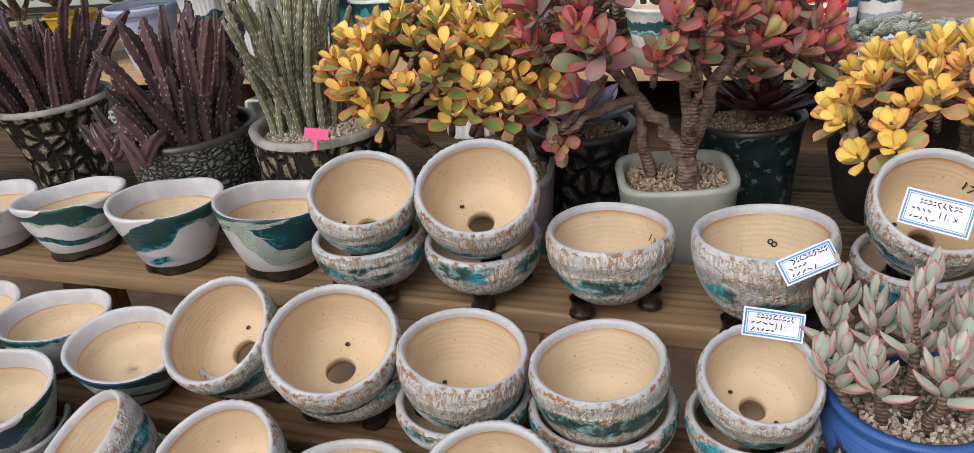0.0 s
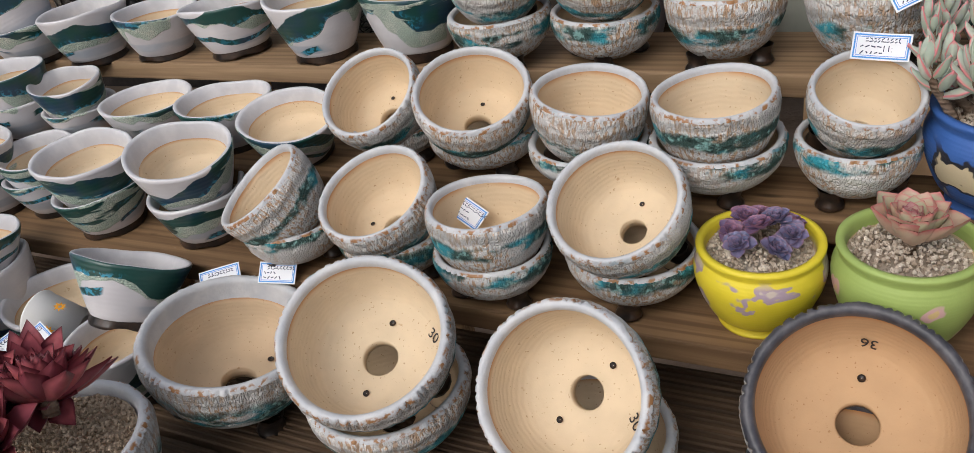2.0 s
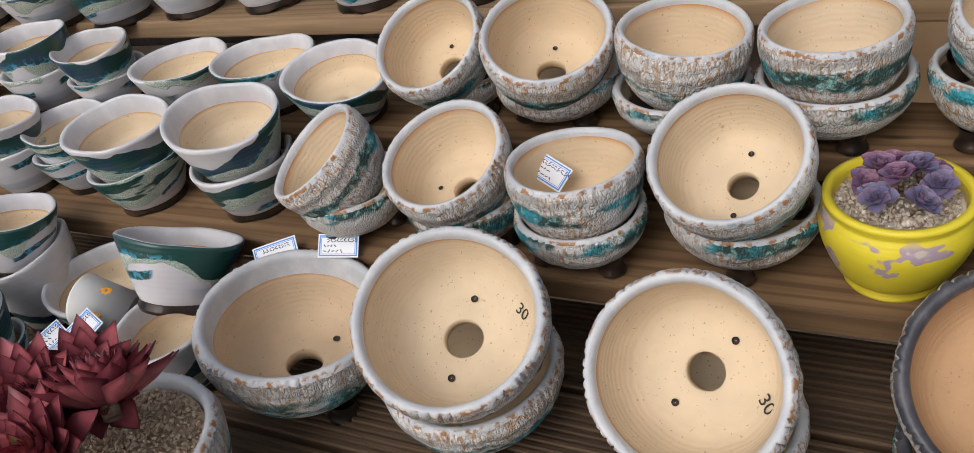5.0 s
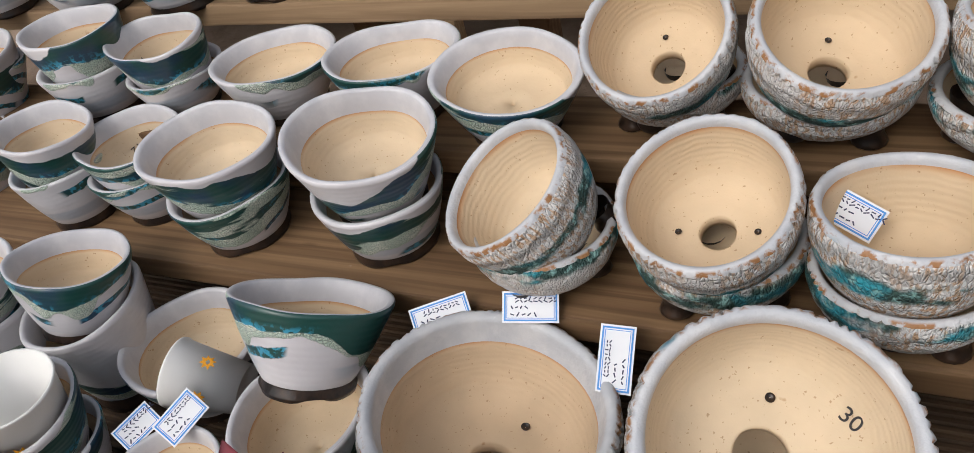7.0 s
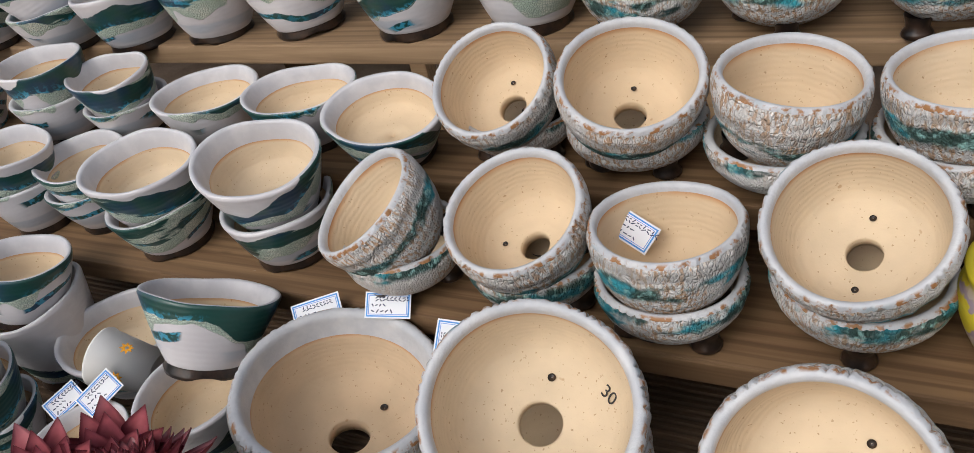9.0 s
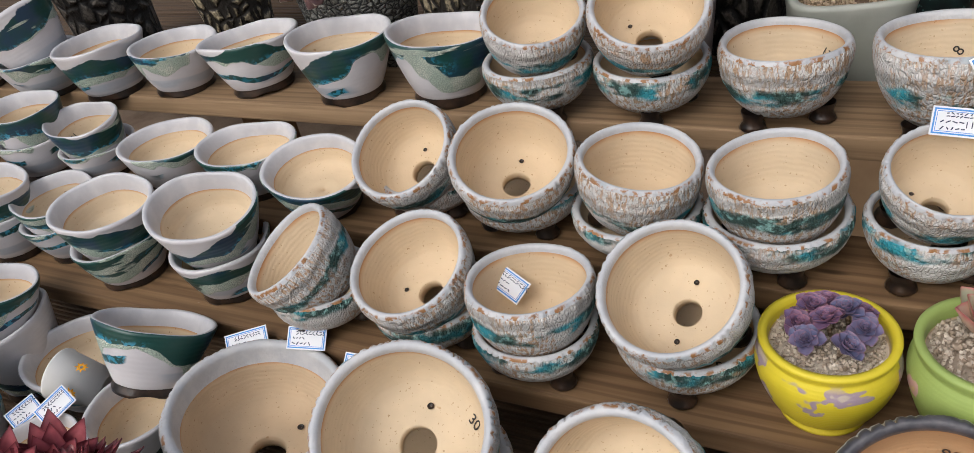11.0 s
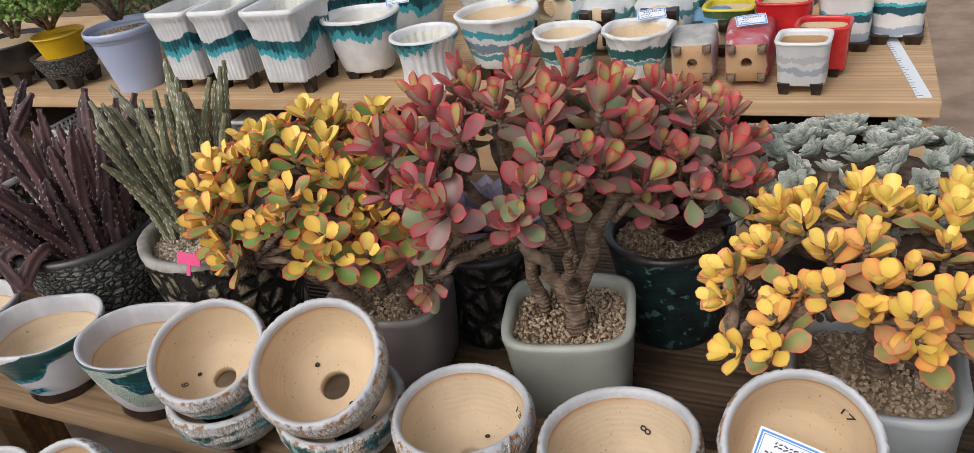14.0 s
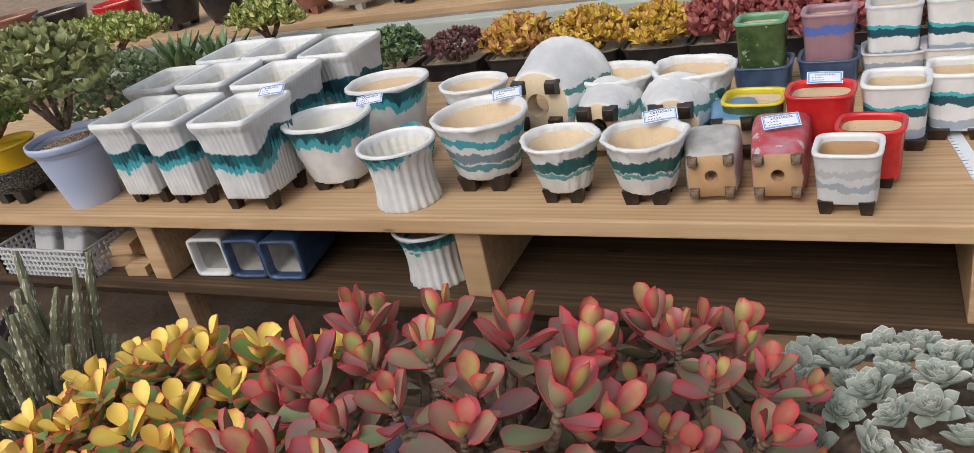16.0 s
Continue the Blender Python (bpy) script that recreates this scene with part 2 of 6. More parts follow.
dark_glaze = Mat("black_brown_glaze", 0.28)
dark_glaze.colour(dark_glaze.mix(dark_glaze.ramp(dark_glaze.noise(70, 3), 0.4, 0.7), (0.012, 0.009, 0.008), (0.05, 0.028, 0.018)))
dark_glaze.bump(dark_glaze.noise(160, 3), 0.3, 0.001)


def make_wood(name, light, dark, rough=0.7, rings=0.45):
    """Sawn softwood boards, grain along x."""
    m = Mat(name, rough, 0.3)
    rnd = m.info.outputs["Random"]
    own = m.scaled((1.0, 1, 1), rnd)
    grain = m.noise(1, 5, m.scaled((2.2, 70, 70), rnd), 0.6, 0.8)
    ring = m.wave(9, 5.0, m.scaled((0.25, 3.0, 3.0), rnd), "Y", 3.0)
    c = m.mix(m.ramp(grain, 0.25, 0.75), dark, light)
    c = m.mix(m.math("MULTIPLY", m.ramp(ring, 0.55, 0.95), rings), c, tuple(v * 0.62 for v in dark))
    c = m.mix(m.math("MULTIPLY", m.ramp(m.noise(5, 4, own), 0.45, 0.75), 0.45), c, tuple(0.75 * v for v in dark))
    c = m.mix(m.ramp(m.cells(7, "F1", m.scaled((0.55, 2.2, 2.2), rnd)), 0.075, 0.035), c, tuple(v * 0.35 for v in dark))
    splash = m.ramp(m.noise(38, 5, own), 0.73, 0.79)
    c = m.mix(m.math("MULTIPLY", splash, 0.55), c, (0.55, 0.52, 0.47))
    m.colour(c)
    m.bump(grain, 0.35, 0.0012)
    return m


pine = make_wood("weathered_pine", (0.27, 0.165, 0.085), (0.135, 0.075, 0.037))
pine_mid = make_wood("greyed_pine", (0.36, 0.24, 0.14), (0.21, 0.132, 0.072))
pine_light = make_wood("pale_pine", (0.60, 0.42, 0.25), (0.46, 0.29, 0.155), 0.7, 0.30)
# Deck board brown; under the bench the same dark tone paints in the shade.
pine_dark = make_wood("wet_brown_deck_and_shaded_shelf_board", (0.13, 0.08, 0.046), (0.055, 0.034, 0.02))


# ---- the stepped stand ----
TOP = 0.800
SHELF = {"A": 0.828, "C": 0.762, "B": 0.703, "D": 0.612}


def board(parent, x0, x1, y0, y1, top, thick, m, name="board"):
    return part(name, from_bm(name, box_data(x0, x1, y0, y1, top - thick, top, 0.0025), [m]), parent)


def grooved_board(parent, x0, x1, y0, y1, top, thick, m):
    """A deck board with fine ribs along its top."""
    n = int((y1 - y0) / 0.0065)
    prof = [(y0, top - thick)]
    for i in range(n):
        a, w = y0 + (y1 - y0) * i / n, (y1 - y0) / n
        prof += [(a + 0.0008, top - 0.002), (a + 0.3 * w, top), (a + 0.75 * w, top), (a + w - 0.0008, top - 0.002)]
    prof.append((y1, top - thick))
    k = len(prof)
    verts = [(x, y, z) for x in (x0, x1) for y, z in prof]
    faces = [(i, i + 1, k + i + 1, k + i) for i in range(k - 1)] + [(k - 1, 0, k, 2 * k - 1), tuple(range(k))[::-1], tuple(range(k, 2 * k))]
    return part("board", mesh_of("board", verts, faces, [m], None, False), parent)


stand_frame = thing("stepped_stand", Matrix.Translation((0, 0.5, 0)) @ pose(0, 0, 0, 0, 0, -1.8) @ Matrix.Translation((0, -0.5, 0)), "stepped pine display stand with four weathered board levels", "plant stand", kind="structure")
X0, X1 = -2.6, 0.62
board(stand_frame, X0, X1, 0.562, 0.666, SHELF["A"], 0.022, pine_mid)
for k in range(3):
    grooved_board(stand_frame, X0, X1, 0.672 + 0.118 * k, 0.784 + 0.118 * k, TOP, 0.022, pine_dark)
board(stand_frame, X0, X1, 0.438, 0.520, SHELF["C"], 0.022, pine)
for y in (0.340, 0.453):
    board(stand_frame, X0, X1, y, y + 0.110, SHELF["B"], 0.022, pine)
for k in range(4):
    grooved_board(stand_frame, X0, X1, -0.005 + 0.105 * k, 0.095 + 0.105 * k, SHELF["D"], 0.022, pine_dark)
for x in (-2.4, -1.6, -0.75, 0.25, 0.55):
    for y, top in ((0.06, SHELF["D"]), (0.37, SHELF["B"]), (0.47, SHELF["C"]), (0.60, SHELF["A"]), (0.96, TOP)):
        part("leg", from_bm("leg", box_data(x, x + 0.045, y, y + 0.045, 0.0, top - 0.022, 0.003), [pine]), stand_frame)


# ---- empty pots ----
def bowl_meshes(R, H, seed, glaze, notch=True, deep=False):
    """Outer shell with a thick notched rim, and the clay inside with its drain hole."""
    rng = random.Random(seed)
    p1, p2, p3 = (rng.uniform(0, 6.28) for _ in range(3))
    hole = R * rng.uniform(0.19, 0.23)
    segs = 192 if R < 0.062 else 256
    teeth = int(6.283 * R / 0.0066)

    def shape(a, r, z):
        w = 1 + 0.012 * math.cos(2 * a + p1) + 0.006 * math.cos(3 * a + p2)
        t = z / H
        if r > 0.9 * R and 0.5 < t < 1.0 and notch:
            w += 0.016 * noise.noise(Vector((math.cos(a) * 9, math.sin(a) * 9, t * 4 + seed)))
            bite = max(0.0, math.sin(teeth * a + 3.0 * math.sin(3 * a + p3) + 1.5 * math.sin(8 * a + p1))) ** 3 * (0.55 + 0.45 * math.sin(7 * a + p2))
            w -= 0.045 * bite * max(0.0, min(1.0, (t - 0.80) * 8))
        return r * w, z + H * 0.012 * t * math.sin(2 * a + p3)

    out = curved([(0.46, 0.17), (0.54, 0.18), (0.76, 0.33), (0.925, 0.56), (0.995, 0.80), (0.995, 0.91)], 4)
    out += [(0.985, 0.95), (0.965, 0.985), (0.935, 1.0), (0.90, 0.995), (0.872, 0.975), (0.862, 0.945), (0.858, 0.915)]
    first_rim = len(out) - 7
    if deep:
        out += [(0.845, 0.85), (0.822, 0.785)]
    v, f = lathe([(r * R, z * H) for r, z in out], segs, shape)
    index = [1 if k // segs >= first_rim else 0 for k in range(len(f))]
    shell = mesh_of("body", v, f, [glaze, rim_rough], index)
    edge = shell.attributes.new("edge", "FLOAT", "POINT")
    edge.data.foreach_set("value", [1.0 if out[i // segs][0] > 0.955 else 0.0 for i in range(len(v))])
    ins = curved(([(0.823, 0.787), (0.815, 0.74)] if deep else [(0.859, 0.918), (0.855, 0.82)]) + [(0.795 if deep else 0.81, 0.60), (0.70, 0.42), (0.52, 0.335), (0.36, 0.315)], 4)
    ins += [(hole / R + 0.02, 0.31), (hole / R, 0.30), (hole / R, 0.18), (hole / R + 0.02, 0.17), (0.46, 0.17)]
    v, f = lathe([(r * R, z * H) for r, z in ins], segs, shape)
    inner = mesh_of("clay_interior", v, f, [clay if R < 0.075 else clay_tan])
    lip = inner.attributes.new("lip", "FLOAT", "POINT")
    lip.data.foreach_set("value", [max(0.0, 1 - i // segs / 3.5) for i in range(len(v))])
    return shell, inner


def foot_mesh(size):
    """A stubby glazed paw, wider at the toe."""
    prof = [(0.001, 0), (0.75, 0.02), (1.0, 0.25), (0.92, 0.5), (0.72, 0.8), (0.78, 1.15), (0.9, 1.6)]
    v, f = lathe([(r * size, z * size) for r, z in prof], 14)
    return mesh_of("foot", v, f, [dark_glaze])


WIRE_HOLE = mesh_of("wire_hole", *lathe([(0.0022, 0.0006), (0.0019, 0.0), (0.0002, -0.0002)], 14), [dark_glaze])
FOOT = foot_mesh(0.0112)
FOOT_BIG = foot_mesh(0.0145)
SHELLS = {}


def crackle_bowl(x, y, z, R=0.0545, up=(0, 0), H=0.082, glaze=None, spin=None, label="", name="bowl_pot", seed=None, feet=True):
    """A footed bowl whose rim's middle is at x, y, z."""
    seed = seed if seed is not None else int(abs(x * 7919 + y * 104729 + z * 31))
    kind = (round(R, 3), round(H, 3), seed % 4, (glaze or crackle).m.name)
    if kind not in SHELLS:
        SHELLS[kind] = bowl_meshes(R, H, 11 + seed % 4, glaze or crackle, deep=R > 0.0745 and glaze is crackle_green)
    shell, inner = SHELLS[kind]
    pot = thing(name, stand(x, y, z, up, spin if spin is not None else seed * 37 % 360, H), label or "empty white crackle-glazed bowl pot with teal band and dark feet", "flower pot", "empty bowl pots")
    part("body", shell, pot)
    part("clay_interior", inner, pot, "unglazed tan clay inside with a drain hole")
    for k in range(2):
        a = math.pi * k + 0.9 * (seed % 3)
        part("wire_hole", WIRE_HOLE, pot, "", pose(0.44 * R * math.cos(a), 0.44 * R * math.sin(a), 0.3255 * H, 0, 0, 0) @ Matrix.Scale(R / 0.055, 4))
    for k in range(3 if feet else 0):
        a = 2.094 * k + 0.5
        part("foot", FOOT_BIG if R > 0.062 else FOOT, pot, "", pose(0.62 * R * math.cos(a), 0.62 * R * math.sin(a), 0))
    return pot


def swirl_meshes(R, H, seed, glaze, oval=None):
    rng = random.Random(seed)
    p1, p2, p3 = (rng.uniform(0, 6.28) for _ in range(3))
    segs = 80

    def shape(a, r, z):
        t = max(0.0, z / H)
        two = oval[0] * math.cos(2 * a) + oval[1] * math.sin(2 * a) if oval else 0.03 * math.cos(2 * a + p1)
        w = 1 + t * (two + 0.012 * math.cos(4 * a + p2) + 0.008 * math.cos(3 * a + p3))
        return r * w, z + H * t * t * (0.016 * math.sin(2 * a + p2) + 0.007 * math.sin(5 * a + p1) + 0.02 * math.sin(a + p3))

    out = curved([(0.60, 0.13), (0.645, 0.15), (0.76, 0.36), (0.87, 0.62), (0.955, 0.86), (0.985, 0.95)], 4)
    out += [(0.985, 0.975), (0.97, 0.995), (0.94, 1.0), (0.91, 0.99), (0.89, 0.97), (0.855, 0.86), (0.82, 0.74)]
    v, f = lathe([(r * R, z * H) for r, z in out], segs, shape)
    n = len(out) - 1
    shell = mesh_of("body", v, f, [glaze, rim_glaze], [1 if k // segs >= n - 5 else 0 for k in range(len(f))])
    ins = curved([(0.822, 0.745), (0.80, 0.66), (0.75, 0.52), (0.66, 0.43), (0.45, 0.385), (0.3, 0.38)], 3)
    ins += [(0.04, 0.38), (0.03, 0.14), (0.60, 0.13)]
    v, f = lathe([(r * R, z * H) for r, z in ins], segs, shape)
    inner = mesh_of("clay_interior", v, f, [clay])
    lip = inner.attributes.new("lip", "FLOAT", "POINT")
    lip.data.foreach_set("value", [max(0.0, 1 - i // segs / 2.0) for i in range(len(v))])

    def scallop(a, r, z):
        return r, z + (0.35 * 0.15 * H * max(0.0, math.sin(4 * a + p1)) if z < 0.01 * H else 0)

    v, f = lathe([(r * R, z * H) for r, z in ((0.50, 0.13), (0.54, 0.0), (0.66, 0.0), (0.665, 0.05), (0.63, 0.12), (0.635, 0.145))], 48, scallop)
    return shell, inner, mesh_of("foot_ring", v, f, [dark_glaze])


def swirl_pot(x, y, z, R=0.056, up=(0, 0), H=0.088, glaze=None, spin=None, label="", seed=None, oval=None):
    seed = seed if seed is not None else int(abs(x * 7919 + y * 104729 + z * 31))
    kind = ("s", round(R, 3), round(H, 3), seed % 4, (glaze or swirl).m.name, oval)
    if kind not in SHELLS:
        SHELLS[kind] = swirl_meshes(R, H, 5 + seed % 4, glaze or swirl, oval)
    shell, inner, ring = SHELLS[kind]
    pot = thing("round_pot", stand(x, y, z, up, spin if spin is not None else seed * 53 % 360, H), label or "empty lilac-white glazed pot with brushed dark green bands", "flower pot", "empty swirl-glazed pots")
    part("body", shell, pot)
    part("clay_interior", inner, pot, "unglazed tan clay inside")
    part("foot_ring", ring, pot, "black unglazed foot ring")
    return pot


def outer_at(kind, t):
    """The pot's outer radius at a share t of its height."""
    table = ((0.0, 0.60), (0.17, 0.60), (0.33, 0.76), (0.56, 0.925), (0.80, 1.0), (1.0, 0.99)) if kind is crackle_bowl else ((0.0, 0.66), (0.15, 0.66), (0.36, 0.76), (0.62, 0.87), (0.86, 0.955), (1.0, 0.985))
    for (a, ra), (b, rb) in zip(table, table[1:]):
        if t <= b:
            return ra + (rb - ra) * (t - a) / (b - a)
    return 0.99


def pair(kind, x, y, z, R, up, shelf, shift=(0.0, 0.0), R2=None, H=0.082, H2=None, glaze=None, glaze2=None, tall=0.1, spin=None, label="", oval=None, seed=None):
    """A pot that sits in another one, which stands on the shelf and is as tall as the upper pot lets it be."""
    R2 = R2 or R
    top = stand(x, y, z, up, 0, H)
    inv = top.inverted()
    base = top @ Vector((0, 0, H * 0.35))
    bx, by = base.x + shift[0], base.y + shift[1]
    low = min(tall, z - SHELF[shelf] - 0.020)
    least = 0.042 if shelf == "C" else 0.052
    while low > least:
        clear = True
        for i in range(36):
            a = math.pi * i / 18
            for q in (0.99, 0.87):
                p = inv @ Vector((bx + q * R2 * math.cos(a), by + q * R2 * math.sin(a), SHELF[shelf] + low))
                if -0.002 < p.z < H and math.hypot(p.x, p.y) < R * 1.03 * outer_at(kind, p.z / H) + 0.001:
                    clear = False
        if clear:
            break
        low -= 0.002
    kind(bx, by, SHELF[shelf] + low, R2, H=low, glaze=glaze2 or glaze)
    if oval:
        return kind(x, y, z, R, up, H=H, glaze=glaze, spin=spin, label=label, oval=oval)
    return kind(x, y, z, R, up, H=H, glaze=glaze, spin=spin, label=label, seed=seed)

# top level, from the far end
B, S = crackle_bowl, swirl_pot
for x in (-1.42, -1.30, -0.915):
    S(x, 0.605, 0.896, 0.056, H=0.07)
pair(S, -1.17, 0.60, 0.938, 0.056, (0.15, -0.1), "A")
pair(S, -1.04, 0.595, 0.938, 0.056, (-0.25, -0.1), "A")
S(-0.8060, 0.6209, 0.8869, 0.0542, (0.056, 0.025), H=0.0589, spin=0, oval=(0.015, 0.001))
S(-0.6967, 0.6287, 0.8918, 0.0566, (-0.054, 0.008), H=0.0638, spin=0, oval=(0.087, 0.047))
S(-0.5581, 0.6138, 0.9000, 0.0554, (0.025, -0.027), H=0.0720, spin=0, oval=(0.051, 0.060))
S(-0.4356, 0.6213, 0.9006, 0.0575, (0.053, 0.038), H=0.0726, glaze=swirl_low, spin=0, oval=(0.039, 0.051))
pair(B, -0.3175, 0.5796, 0.9339, 0.0488, (0.185, -0.324), "A", R2=0.053, H=0.0701, spin=12, seed=9)
pair(B, -0.2128, 0.5797, 0.9396, 0.0530, (0.148, -0.439), "A", H=0.0745, spin=150, seed=6)
B(-0.1074, 0.5959, 0.8989, 0.0536, (0.001, 0.041), H=0.0709)
B(0.0124, 0.5843, 0.9090, 0.0548, (-0.032, 0.049), H=0.0810)
pair(B, 0.1251, 0.5644, 0.9472, 0.0464, (0.096, -0.472), "A", H=0.0713, label="empty white crackle bowl pot holding a paper price card")
B(0.238, 0.580, 0.893, 0.054, H=0.065)

# middle level, back row
pair(S, -1.140, 0.505, 0.828, 0.052, (0.12, -0.10), "C")
pair(S, -0.9736, 0.5096, 0.8524, 0.0503, (-0.024, -0.029), "C", H=0.0668, spin=0, oval=(0.106, -0.045))
pair(S, -0.8799, 0.5118, 0.8378, 0.0451, (-0.027, -0.141), "C", H=0.0677, spin=0, oval=(0.166, -0.024))
S(-0.7590, 0.5152, 0.8151, 0.0541, (0.032, -0.024), H=0.0531, spin=0, oval=(0.084, 0.024))
S(-0.6403, 0.5129, 0.8184, 0.0535, (-0.011, -0.053), H=0.0564, spin=0, oval=(0.120, 0.024))
S(-0.5314, 0.4818, 0.8165, 0.0536, (0.049, -0.201), H=0.0545, spin=0, oval=(0.121, -0.037))
pair(B, -0.4197, 0.4734, 0.8487, 0.0512, (-0.026, -0.544), "C", (0, 0.012), H=0.0743, spin=100, seed=3)
pair(B, -0.3066, 0.4678, 0.8557, 0.0544, (0.184, -0.373), "C", (0, 0.015), H=0.0746, spin=97, seed=6)
pair(B, -0.2004, 0.4786, 0.8511, 0.0515, (0.120, -0.039), "C", R2=0.054, H=0.0750, spin=150, seed=3)
pair(B, -0.0980, 0.4792, 0.8517, 0.0514, (-0.039, -0.046), "C", R2=0.056, H=0.0749, spin=160, seed=0)
pair(B, 0.0142, 0.4676, 0.8608, 0.0419, (0.101, -0.336), "C", R2=0.047, H=0.0660, label="empty white crackle bowl pot with a price card on its rim")

# middle level, front row
pair(S, -1.140, 0.450, 0.765, 0.052, (0.1, 0), "B")
pair(S, -0.9600, 0.4200, 0.8000, 0.0465, (0.060, 0.020), "B", H=0.0640, spin=0, oval=(0.090, -0.030))
pair(S, -0.8787, 0.4346, 0.7825, 0.0499, (0.028, -0.089), "B", H=0.0617, spin=0, oval=(0.073, -0.029))
pair(S, -0.7634, 0.4080, 0.7995, 0.0543, (0.032, -0.104), "B", glaze=swirl_low, glaze2=swirl, H=0.0709, spin=0, oval=(0.079, 0.035))
pair(S, -0.6174, 0.4074, 0.8114, 0.0540, (0.123, -0.195), "B", glaze=swirl_low, glaze2=swirl, H=0.0753, spin=0, oval=(0.072, 0.039))
pair(B, -0.5021, 0.3786, 0.7943, 0.0516, (-0.424, -0.301), "B", (-0.006, 0.0), H=0.0768)
pair(B, -0.3749, 0.3783, 0.7974, 0.0544, (-0.059, -0.366), "B", H=0.0759, spin=2, seed=0)
pair(B, -0.2678, 0.3834, 0.7934, 0.0518, (-0.001, 0.052), "B", label="empty white crackle bowl pot with a price card inside", H=0.0735)
pair(B, -0.1553, 0.3730, 0.8094, 0.0553, (-0.105, -0.512), "B", R2=0.056, H=0.0816, spin=80, seed=9)

# low level
pair(S, -0.8536, 0.3130, 0.7521, 0.0485, (0.127, 0.224), "D", R2=0.052, H=0.0641, spin=0, oval=(0.062, -0.009))
pair(S, -0.960, 0.280, 0.750, 0.052, (0.15, -0.02), "D", H=0.07)
pair(S, -0.825, 0.200, 0.716, 0.046, (0.15, -0.05), "D", H=0.07)
S(-0.945, 0.165, 0.690, 0.052, (0.1, 0.0), H=0.078)
S(-0.7662, 0.3067, 0.6811, 0.0555, (0.087, -0.073), H=0.0691, glaze=swirl_low, spin=0, oval=(0.007, 0.031))
S(-0.632, 0.262, 0.684, 0.053, H=0.072)
S(-0.6320, 0.3180, 0.7370, 0.0515, (0.100, 0.500), H=0.0665, spin=0, oval=(0.080, 0.100))
S(-0.716, 0.203, 0.668, 0.042, H=0.056, label="empty small lilac-white pot with two price cards")
B(-0.4910, 0.2758, 0.7060, 0.0816, (0.178, 0.030), 0.0940, crackle_green, label="large empty crackle bowl pot with dark green belly and price cards")
pair(B, -0.3221, 0.2469, 0.7519, 0.0701, (0.182, -0.475), "D", H=0.0862, glaze=crackle_green, glaze2=crackle, spin=90, seed=0)
pair(B, -0.1599, 0.2319, 0.7417, 0.0652, (-0.075, -0.733), "D", H=0.0830, glaze=crackle_green, glaze2=crackle, spin=50, seed=9)


# ---- general vessels: round, rounded-square and square pots ----
def squircle(a, n, sx, sy):
    c, s = abs(math.cos(a)), abs(math.sin(a))
    return 1 / ((c / sx) ** n + (s / sy) ** n) ** (1 / n)


